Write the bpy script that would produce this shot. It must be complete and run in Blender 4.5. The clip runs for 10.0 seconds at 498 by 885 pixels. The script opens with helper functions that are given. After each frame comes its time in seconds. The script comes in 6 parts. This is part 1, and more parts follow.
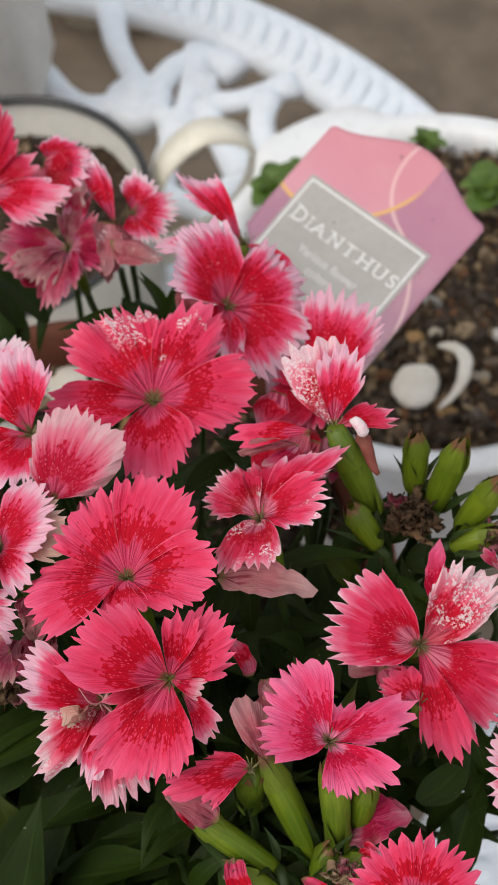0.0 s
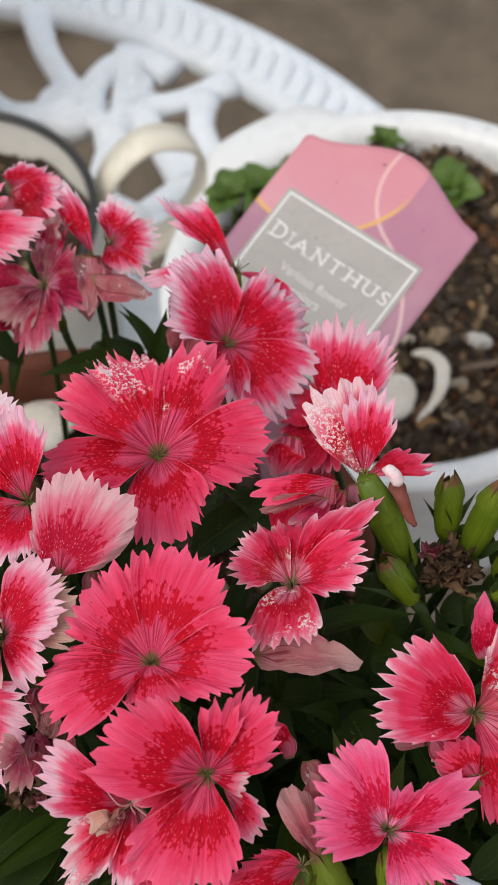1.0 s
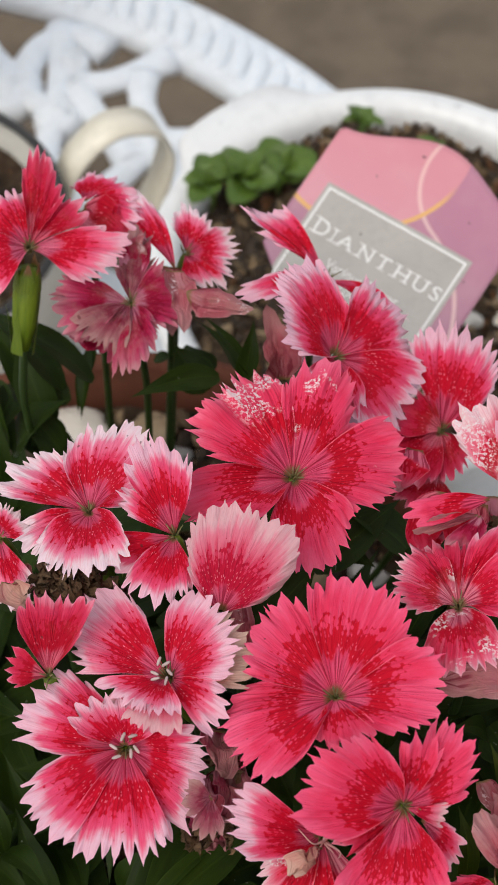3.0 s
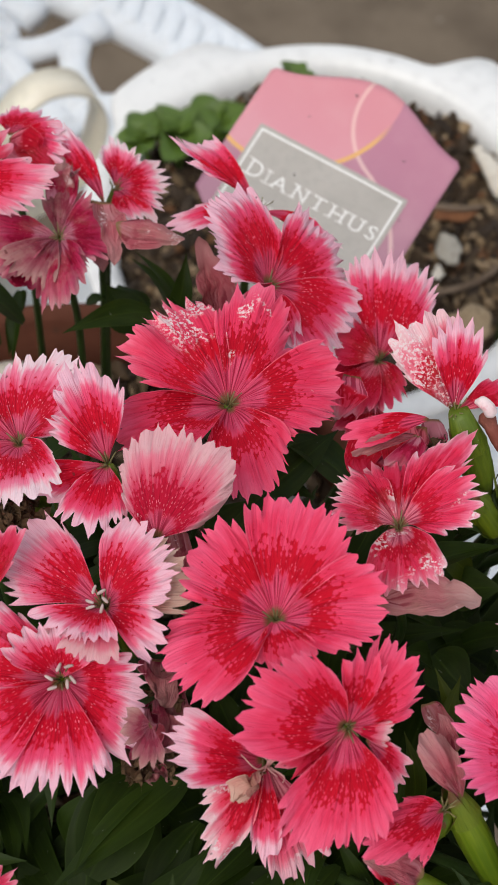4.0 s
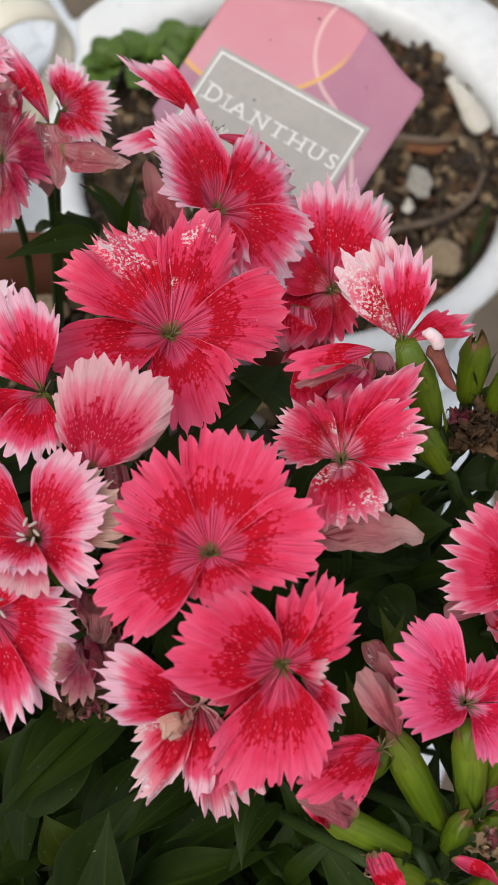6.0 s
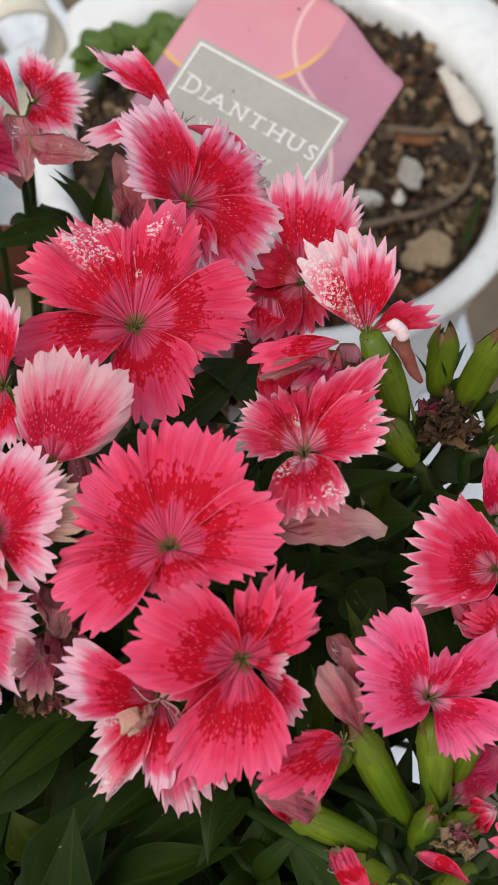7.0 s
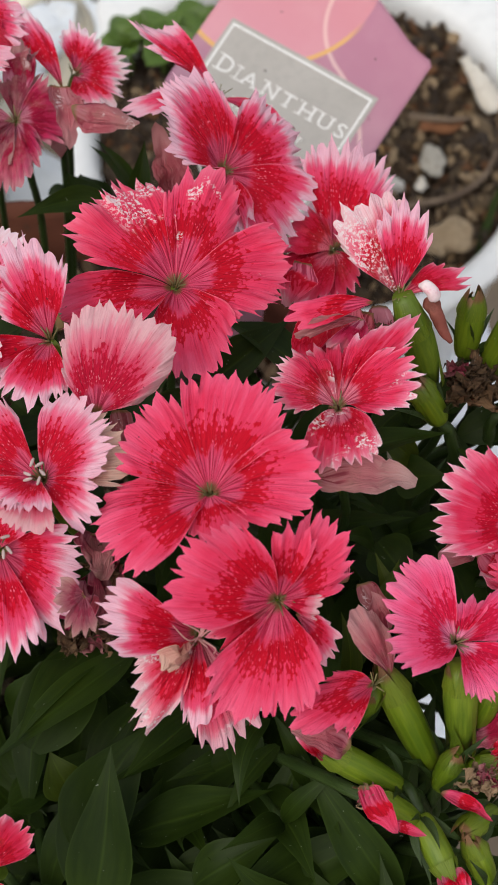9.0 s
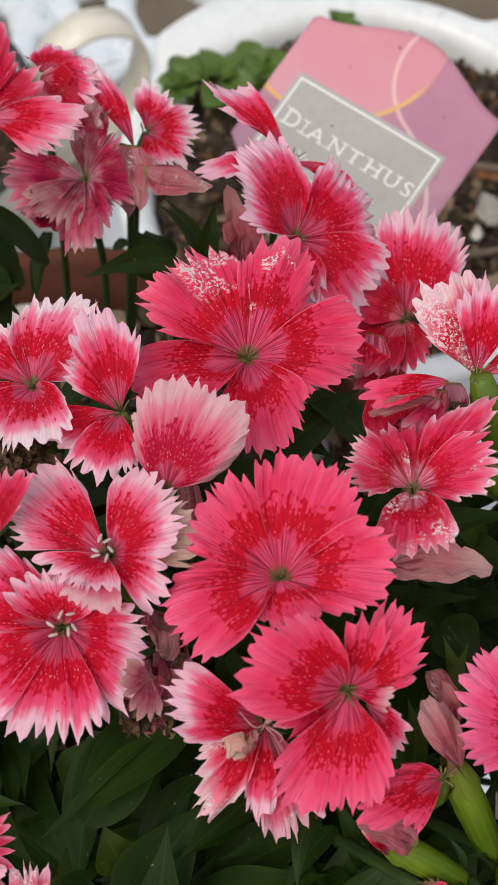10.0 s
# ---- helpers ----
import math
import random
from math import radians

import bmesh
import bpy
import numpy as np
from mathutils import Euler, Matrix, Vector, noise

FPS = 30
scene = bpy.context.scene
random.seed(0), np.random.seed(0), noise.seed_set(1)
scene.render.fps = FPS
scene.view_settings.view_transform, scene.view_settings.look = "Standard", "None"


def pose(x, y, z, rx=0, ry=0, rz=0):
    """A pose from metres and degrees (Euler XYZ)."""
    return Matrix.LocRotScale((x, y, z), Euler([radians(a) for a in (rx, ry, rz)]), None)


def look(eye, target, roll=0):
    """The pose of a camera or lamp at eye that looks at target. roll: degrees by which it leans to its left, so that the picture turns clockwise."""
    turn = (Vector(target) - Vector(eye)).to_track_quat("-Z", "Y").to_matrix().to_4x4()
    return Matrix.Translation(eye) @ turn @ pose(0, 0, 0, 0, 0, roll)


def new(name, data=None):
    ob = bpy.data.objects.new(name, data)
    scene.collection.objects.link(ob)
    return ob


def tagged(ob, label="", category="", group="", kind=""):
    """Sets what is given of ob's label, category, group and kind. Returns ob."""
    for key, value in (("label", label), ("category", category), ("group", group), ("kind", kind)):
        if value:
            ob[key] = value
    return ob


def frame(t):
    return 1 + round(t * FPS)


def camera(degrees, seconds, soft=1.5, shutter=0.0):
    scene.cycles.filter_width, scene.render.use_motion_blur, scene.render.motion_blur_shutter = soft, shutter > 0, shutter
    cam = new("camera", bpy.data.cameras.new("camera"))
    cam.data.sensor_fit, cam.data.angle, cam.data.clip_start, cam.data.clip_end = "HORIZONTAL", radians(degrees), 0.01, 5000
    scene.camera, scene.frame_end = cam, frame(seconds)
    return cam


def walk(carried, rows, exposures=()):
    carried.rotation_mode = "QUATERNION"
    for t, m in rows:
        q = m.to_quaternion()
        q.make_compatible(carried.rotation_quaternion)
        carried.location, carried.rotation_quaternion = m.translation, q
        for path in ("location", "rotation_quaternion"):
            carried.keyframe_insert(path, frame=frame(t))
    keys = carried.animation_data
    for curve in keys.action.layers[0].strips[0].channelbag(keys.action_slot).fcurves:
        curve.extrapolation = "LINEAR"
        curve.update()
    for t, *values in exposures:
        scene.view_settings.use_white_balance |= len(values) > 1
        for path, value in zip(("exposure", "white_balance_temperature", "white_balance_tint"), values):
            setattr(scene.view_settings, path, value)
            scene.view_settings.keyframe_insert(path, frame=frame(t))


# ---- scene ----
# ---- camera and its walk ----
cam = camera(20.824, 10.0, soft=1.2)
cam.data.dof.use_dof = True
cam.data.dof.focus_distance = 0.235
cam.data.dof.aperture_fstop = 48.0
PATH = [
    (0, 0.06786, -0.02056, 0.53900, 33.558, 3.947, 14.552),
    (0.5, 0.05708, -0.01191, 0.53564, 33.600, 3.807, 12.205),
    (1, 0.04532, -0.00169, 0.52576, 32.916, 3.118, 10.218),
    (1.5, 0.02265, 0.00075, 0.51722, 31.874, 2.377, 8.762),
    (2, 0.00619, 0.00227, 0.51543, 31.149, 1.707, 7.614),
    (2.5, 0.00078, 0.00216, 0.51188, 30.576, 1.022, 6.312),
    (3, -0.00419, 0.00380, 0.52899, 31.108, 0.008, 4.898),
    (3.2, -0.00043, -0.00313, 0.52269, 30.781, -0.268, 4.305),
    (4.3, -0.00205, -0.00191, 0.51809, 30.522, -1.658, 2.245),
    (4.5, -0.00210, -0.00072, 0.51738, 30.192, -2.022, 2.379),
    (5, 0.00122, 0.00112, 0.51468, 29.358, -2.302, 2.493),
    (5.5, 0.00645, 0.00031, 0.51310, 28.500, -1.948, 2.670),
    (6, 0.00568, -0.00012, 0.51238, 28.047, -2.099, 2.707),
    (6.2, 0.00768, 0.00124, 0.51301, 27.746, -2.037, 2.797),
    (7.5, 0.01431, 0.00006, 0.51013, 27.789, -1.337, 2.677),
    (8, 0.01007, -0.00334, 0.51285, 27.343, -1.631, 2.763),
    (8.5, 0.01217, -0.00664, 0.51480, 27.001, -1.194, 3.220),
    (9, 0.00990, -0.01043, 0.51514, 27.808, -1.493, 3.604),
    (9.5, -0.00011, -0.00685, 0.51905, 28.335, -1.068, 4.667),
    (10, 0.00174, -0.00033, 0.51574, 28.559, -1.306, 5.708),
]
walk(cam, [(r[0], pose(*r[1:])) for r in PATH])

# ---- overcast daylight ----
world = bpy.data.worlds.new("overcast_sky")
scene.world = world
world.use_nodes = True
wn = world.node_tree
sky = wn.nodes.new("ShaderNodeTexSky")
sky.sky_type = "NISHITA"
sky.sun_disc = False
sky.sun_elevation, sky.sun_rotation = radians(58), radians(200)
sky.air_density, sky.dust_density, sky.ozone_density = 1.2, 4.0, 1.0
tint = wn.nodes.new("ShaderNodeMix")
tint.data_type = "RGBA"
tint.inputs[0].default_value = 0.55
wn.links.new(sky.outputs[0], tint.inputs[6])
tint.inputs[7].default_value = (6.5, 6.6, 6.7, 1)
wn.links.new(tint.outputs[2], wn.nodes["Background"].inputs[0])
wn.nodes["Background"].inputs[1].default_value = 0.13
sun_data = bpy.data.lights.new("sun", "SUN")
sun_data.energy, sun_data.angle, sun_data.color = 1.1, radians(40), (1.0, 0.97, 0.92)
sun = new("sun", sun_data)
sun.matrix_world = look((-0.5, -0.3, 1.4), (0, 0.15, 0.3))
scene.view_settings.exposure = 0.140

# ---- materials ----
class Mat:
    """A node material with short ways to add and join nodes."""

    def __init__(self, name, rough=0.6, metal=0.0, spec=0.5):
        self.m = bpy.data.materials.new(name)
        self.m.use_nodes = True
        self.t = self.m.node_tree
        self.b = self.t.nodes["Principled BSDF"]
        self.b.inputs["Roughness"].default_value = rough
        self.b.inputs["Metallic"].default_value = metal
        self.b.inputs["Specular IOR Level"].default_value = spec

    def node(self, kind, **put):
        n = self.t.nodes.new("ShaderNode" + kind)
        for key, value in put.items():
            if key == "operation":
                n.operation = value
            elif key == "data_type":
                n.data_type = value
            elif key == "blend":
                n.blend_type = value
            elif key == "clamp":
                n.use_clamp = value
        return n

    def join(self, a, b):
        self.t.links.new(a, b)

    def put(self, socket, value):
        if isinstance(value, bpy.types.NodeSocket):
            self.join(value, socket)
        else:
            socket.default_value = value

    def math(self, op, a, b=0.0, c=None, clamp=False):
        n = self.node("Math", operation=op, clamp=clamp)
        self.put(n.inputs[0], a)
        self.put(n.inputs[1], b)
        if c is not None:
            self.put(n.inputs[2], c)
        return n.outputs[0]

    def step(self, x, lo, hi):
        n = self.node("MapRange")
        n.interpolation_type = "SMOOTHSTEP"
        self.put(n.inputs[0], x)
        self.put(n.inputs[1], lo)
        self.put(n.inputs[2], hi)
        return n.outputs[0]

    def mix(self, f, a, b, blend="MIX"):
        n = self.node("Mix", data_type="RGBA", blend=blend)
        self.put(n.inputs[0], f)
        self.put(n.inputs[6], (*a, 1) if isinstance(a, tuple) else a)
        self.put(n.inputs[7], (*b, 1) if isinstance(b, tuple) else b)
        return n.outputs[2]

    def noise(self, scale, vec=None, detail=4, rough=0.55, dim="3D", distort=0.0):
        n = self.node("TexNoise")
        n.noise_dimensions = dim
        n.inputs["Scale"].default_value = scale
        n.inputs["Detail"].default_value = detail
        n.inputs["Roughness"].default_value = rough
        n.inputs["Distortion"].default_value = distort
        self.join(vec if vec is not None else self.coords(), n.inputs["Vector"])
        return n.outputs["Fac"]

    def voronoi(self, scale, vec=None, feature="F1"):
        n = self.node("TexVoronoi")
        n.feature = feature
        n.inputs["Scale"].default_value = scale
        self.join(vec if vec is not None else self.coords(), n.inputs["Vector"])
        return n

    def coords(self):
        return self.node("TexCoord").outputs["Object"]

    def uv(self):
        n = self.node("UVMap")
        n.uv_map = "UVMap"
        s = self.node("SeparateXYZ")
        self.join(n.outputs[0], s.inputs[0])
        return s.outputs[0], s.outputs[1]

    def combine(self, x, y, z=0.0):
        n = self.node("CombineXYZ")
        for i, v in enumerate((x, y, z)):
            self.put(n.inputs[i], v)
        return n.outputs[0]

    def chance(self):
        return self.node("ObjectInfo").outputs["Random"]

    def color(self, c):
        self.put(self.b.inputs["Base Color"], (*c, 1) if isinstance(c, tuple) else c)

    def bump(self, h, strength=0.3, dist=0.001):
        n = self.node("Bump")
        n.inputs["Strength"].default_value = strength
        n.inputs["Distance"].default_value = dist
        self.join(h, n.inputs["Height"])
        self.join(n.outputs[0], self.b.inputs["Normal"])


def petal_material(name, throat, ring, blade, mid, edge, edge_from, ring_to=0.55, spots=0.0, dry=0.0, speckle=1.0, white=1.0, throat_to=0.29, spots_at=None):
    """A dianthus petal: u runs from the throat (0) to the toothed edge (1); Size holds millimetres along and across."""
    k = Mat(name, rough=0.58, spec=0.13)
    u, v = k.uv()
    n = k.node("UVMap")
    n.uv_map = "Size"
    s = k.node("SeparateXYZ")
    k.join(n.outputs[0], s.inputs[0])
    x, y = s.outputs[0], s.outputs[1]
    seed = k.math("MULTIPLY", k.chance(), 37.0)

    def grid(a, b, detail=3, rough=0.6, shift=0.0):
        return k.noise(1.0, k.combine(k.math("MULTIPLY", x, a), k.math("MULTIPLY", y, b), k.math("ADD", seed, shift)), detail, rough)

    streak, fine, broad, hair = grid(0.07, 1.25), grid(0.14, 3.4), grid(0.16, 0.22), grid(0.10, 6.5, 2)
    mass = grid(0.22, 0.30, 2, 0.5, 5.0)
    jag = k.math("MULTIPLY_ADD", k.math("SUBTRACT", streak, 0.5), 0.34, u)
    jag = k.math("MULTIPLY_ADD", k.math("SUBTRACT", fine, 0.5), 0.16, jag)
    wav = k.math("MULTIPLY_ADD", k.math("SUBTRACT", broad, 0.5), 0.26, jag)
    # blade with faint veins, feathering into pale teeth
    deep_blade = tuple(c * f for c, f in zip(blade, (0.84, 0.40, 0.52)))
    base = k.mix(k.step(mass, 0.34, 0.66), blade, tuple(c * f for c, f in zip(blade, (0.96, 0.78, 0.84))))
    base = k.mix(k.math("MULTIPLY", k.step(fine, 0.50, 0.66), 0.58), base, deep_blade)
    base = k.mix(k.math("MULTIPLY", k.step(streak, 0.54, 0.70), 0.6), base, mid)
    feather = k.math("MULTIPLY_ADD", k.math("SUBTRACT", grid(0.05, 0.55, 2, 0.5, 7.0), 0.5), 0.30, wav)
    base = k.mix(k.step(feather, edge_from - 0.07, edge_from + 0.12), base, mid)
    base = k.mix(k.math("MULTIPLY", k.step(feather, edge_from + 0.10, edge_from + 0.30), white), base, edge)
    base = k.mix(k.math("MULTIPLY", k.step(hair, 0.52, 0.66), 0.18), base, deep_blade)
    # a red ring, sharp towards the throat, that feathers and breaks into grains outwards, dotted with pale cells
    cell = k.voronoi(1.0, k.combine(k.math("MULTIPLY", x, 1.0), k.math("MULTIPLY", y, 2.1), seed))
    cd = cell.outputs["Distance"]
    spread = k.math("MULTIPLY", k.math("SUBTRACT", 0.40, cd), 0.34 * speckle)
    field = k.math("ADD", k.math("MULTIPLY_ADD", k.math("SUBTRACT", grid(0.35, 1.8, 3), 0.5), 0.34, wav), spread)
    inner = k.math("MULTIPLY_ADD", k.math("SUBTRACT", streak, 0.5), 0.26, k.math("MULTIPLY_ADD", k.math("SUBTRACT", broad, 0.5), 0.30, u))
    ring_on = k.math("MULTIPLY", k.step(inner, throat_to, throat_to + 0.04), k.math("SUBTRACT", 1.0, k.step(field, ring_to - 0.01, ring_to + 0.045)))
    dot = k.math("SUBTRACT", 1.0, k.step(cd, 0.17, 0.30))
    patch = k.step(grid(0.5, 0.7, 2, 0.5, 9.0), 0.40, 0.56)
    pale = tuple((p * 1.4 + q * 0.6 + r) / 3.0 for p, q, r in zip(mid, edge, (0.84, 0.17, 0.22)))
    ringed = k.mix(k.step(fine, 0.52, 0.66), ring, tuple(c * 0.72 for c in ring))
    ringed = k.mix(k.math("MULTIPLY", k.math("MULTIPLY", dot, k.math("MULTIPLY_ADD", patch, 0.70, 0.30)), 1.0 * speckle), ringed, pale)
    glow = k.math("MULTIPLY", k.math("SUBTRACT", 1.0, k.step(wav, ring_to - 0.02, ring_to + 0.20)), 0.22)
    col = k.mix(k.math("MULTIPLY", ring_on, 0.95), k.mix(glow, base, tuple((p + q) / 2 for p, q in zip(ring, blade))), ringed)
    # throat with thin dark veins running in to the eye
    throat_on = k.math("SUBTRACT", 1.0, k.step(inner, throat_to - 0.06, throat_to + 0.05))
    vein = k.step(grid(0.06, 1.5, 2, 0.5, 3.0), 0.51, 0.58)
    flush = k.mix(k.step(mass, 0.35, 0.65), throat, tuple(c * f for c, f in zip(throat, (0.82, 0.58, 0.70))))
    flush = k.mix(k.math("MULTIPLY", k.step(fine, 0.48, 0.62), 0.55), flush, tuple(min(1, c * 0.95 + d) for c, d in zip(throat, (0.12, 0.11, 0.13))))
    col = k.mix(k.math("MULTIPLY", throat_on, 0.9), col, k.mix(k.math("MULTIPLY", vein, 0.92), flush, tuple(c * f for c, f in zip(throat, (0.46, 0.10, 0.22)))))
    col = k.mix(k.math("MULTIPLY", k.math("SUBTRACT", 1.0, k.step(u, 0.02, 0.09)), 0.85), col, (0.17, 0.13, 0.04))
    rim = k.math("SUBTRACT", 1.0, k.step(k.math("MINIMUM", v, k.math("SUBTRACT", 1.0, v)), 0.004, 0.018))
    col = k.mix(k.math("MULTIPLY", rim, 0.6), col, tuple(min(1, c + 0.10) for c in mid))
    if spots:
        crumb = k.step(k.noise(1700.0, None, 3, 0.7), 0.52, 0.56)
        drift = k.noise(110.0, None, 3, 0.6)
        blot = k.step(k.noise(420.0, None, 3, 0.6), 0.60, 0.64)
        on = k.math("MULTIPLY", k.math("MAXIMUM", crumb, blot), k.step(drift, 0.66 - 0.22 * spots, 0.72 - 0.22 * spots))
        if spots_at:
            # the dusting lies on one part of the petal
            u0, v0, v1 = spots_at
            place = k.math("MULTIPLY", k.step(wav, u0 - 0.1, u0 + 0.06), k.math("MULTIPLY", k.step(v, v0 - 0.12, v0 + 0.02), k.math("SUBTRACT", 1.0, k.step(v, v1 - 0.04, v1 + 0.14))))
            on = k.math("MULTIPLY", on, place)
        col = k.mix(k.math("MULTIPLY", on, 0.9), col, (0.84, 0.70, 0.70))
    if dry:
        rot = k.step(k.noise(120.0, None, 4, 0.7), 0.5, 0.62)
        col = k.mix(k.math("MULTIPLY", rot, dry), col, (0.50, 0.30, 0.25))
        col = k.mix(k.math("MULTIPLY", k.step(k.noise(260.0, None, 4, 0.7), 0.60, 0.68), dry), col, (0.28, 0.14, 0.10))
    specks = k.step(k.noise(700.0, None, 1), 0.785, 0.80)
    col = k.mix(k.math("MULTIPLY", specks, 0.7), col, (0.12, 0.03, 0.03))
    k.color(col)
    ribs = k.math("ADD", k.math("MULTIPLY", streak, 0.9), k.math("MULTIPLY_ADD", fine, 0.55, k.math("MULTIPLY", hair, 0.25)))
    ribs = k.math("MULTIPLY_ADD", k.noise(900.0, None, 3), 0.25, ribs)
    ribs = k.math("MULTIPLY", ribs, k.math("MULTIPLY_ADD", k.step(u, 0.08, 0.42), 0.8, 0.2))
    k.bump(ribs, 0.65, 0.0012)
    trans = k.node("BsdfTranslucent")
    k.join(col, trans.inputs[0])
    add = k.node("MixShader")
    add.inputs[0].default_value = 0.13
    k.join(k.b.outputs[0], add.inputs[1])
    k.join(trans.outputs[0], add.inputs[2])
    k.join(add.outputs[0], k.t.nodes["Material Output"].inputs[0])
    return k.m


RED = (0.586, 0.00173, 0.0201)
CORAL = (0.80, 0.050, 0.128)
ROSE = (0.803, 0.0734, 0.173)
MAUVE = (0.72, 0.074, 0.165)
CRIMSON = (0.737, 0.0293, 0.0866)
TIP = (0.825, 0.465, 0.565)
PETAL = {
    "coral": petal_material("coral_petal", MAUVE, (0.57, 0.0015, 0.017), CORAL, (0.83, 0.088, 0.185), (0.85, 0.14, 0.25), 0.78, 0.50),
    "coral_light": petal_material("light_dusted_petal", MAUVE, (0.55, 0.0015, 0.016), CORAL, (0.82, 0.085, 0.175), (0.84, 0.15, 0.25), 0.80, 0.50, spots=0.2),
    "coral_spot": petal_material("pollen_dusted_petal", MAUVE, (0.63, 0.0018, 0.0196), (0.794, 0.0432, 0.114), (0.822, 0.0778, 0.155), (0.869, 0.173, 0.273), 0.76, 0.48, spots=1.0, spots_at=(0.55, 0, 0.42)),
    "coral_pale": petal_material("coral_petal_pale_rim", (0.662, 0.156, 0.237), RED, (0.775, 0.0346, 0.1), (0.851, 0.139, 0.246), (0.856, 0.428, 0.512), 0.62, 0.45),
    "pale_tip": petal_material("petal_pale_tip", (0.624, 0.0734, 0.15), RED, CRIMSON, ROSE, TIP, 0.60, 0.50, throat_to=0.27),
    "white_tip": petal_material("petal_white_tip", (0.662, 0.0954, 0.182), RED, (0.775, 0.0432, 0.119), (0.851, 0.19, 0.31), (0.86, 0.645, 0.695), 0.58, 0.46, throat_to=0.25),
    "pale_mid": petal_material("petal_rose", (0.699, 0.0954, 0.182), (0.609, 0.0018, 0.0216), (0.775, 0.0518, 0.132), (0.822, 0.147, 0.255), (0.837, 0.465, 0.558), 0.57, 0.46, spots=0.1, throat_to=0.20),
    "pink": petal_material("bright_pink_petal", (0.82, 0.268, 0.401), (0.662, 0.00432, 0.0456), (0.841, 0.0734, 0.191), (0.869, 0.121, 0.265), (0.879, 0.19, 0.337), 0.70, 0.42, throat_to=0.18),
    "faded_tip": petal_material("faded_petal", (0.662, 0.242, 0.292), (0.52, 0.003, 0.024), (0.662, 0.0346, 0.1), (0.737, 0.113, 0.191), (0.8, 0.419, 0.493), 0.66, 0.50, spots=0.4, dry=0.10),
    "blotched": petal_material("blotched_petal", (0.662, 0.121, 0.164), (0.605, 0.00346, 0.0237), (0.794, 0.0475, 0.11), (0.822, 0.19, 0.265), (0.837, 0.521, 0.558), 0.64, 0.50, spots=0.8, dry=0.06),
    "withered": petal_material("withered_petal", (0.578, 0.225, 0.294), (0.34, 0.006, 0.04), (0.46, 0.024, 0.092), (0.48, 0.07, 0.14), (0.53, 0.21, 0.25), 0.70, 0.50, dry=0.17, speckle=0.5),
    "coral_edge": petal_material("coral_petal_white_teeth", (0.756, 0.233, 0.301), (0.60, 0.003, 0.026), (0.77, 0.036, 0.105), (0.83, 0.15, 0.26), (0.865, 0.60, 0.66), 0.77, 0.44, spots=0.12, speckle=0.7, throat_to=0.24),
    "coral_worn": petal_material("coral_petal_worn", (0.756, 0.233, 0.301), (0.53, 0.002, 0.020), (0.72, 0.033, 0.095), (0.80, 0.16, 0.25), (0.85, 0.52, 0.57), 0.76, 0.46, spots=0.36, dry=0.05, throat_to=0.27),
    "mauve": petal_material("dark_mauve_dry_petal", (0.32, 0.08, 0.11), (0.26, 0.03, 0.06), (0.3, 0.075, 0.1), (0.33, 0.12, 0.13), (0.4, 0.2, 0.19), 0.64, 0.44, dry=0.25, speckle=0.4),
    "dry_rose": petal_material("dry_rose_petal", (0.44, 0.18, 0.175), (0.43, 0.155, 0.16), (0.50, 0.20, 0.205), (0.52, 0.25, 0.24), (0.56, 0.33, 0.31), 0.60, 0.36, spots=0.15, dry=0.22, speckle=0.3),
    "beige": petal_material("beige_dry_petal", (0.52, 0.26, 0.2), (0.5, 0.26, 0.2), (0.58, 0.33, 0.25), (0.577, 0.353, 0.279), (0.614, 0.419, 0.335), 0.60, 0.36, dry=0.15, speckle=0.2),
    "wine": petal_material("wine_red_petal", (0.662, 0.13, 0.182), (0.46, 0.002, 0.018), (0.586, 0.0156, 0.0593), (0.643, 0.0389, 0.1), (0.781, 0.251, 0.346), 0.74, 0.52, dry=0.06),
    "dusty": petal_material("dusty_dry_petal", (0.40, 0.12, 0.135), (0.38, 0.075, 0.10), (0.46, 0.135, 0.155), (0.48, 0.175, 0.19), (0.54, 0.25, 0.255), 0.60, 0.36, spots=0.25, dry=0.22, speckle=0.4),
    "blush": petal_material("blushing_petal", (0.63, 0.09, 0.167), (0.5, 0.003, 0.03), (0.662, 0.0518, 0.119), (0.718, 0.173, 0.246), (0.707, 0.391, 0.419), 0.60, 0.46, throat_to=0.20),
}


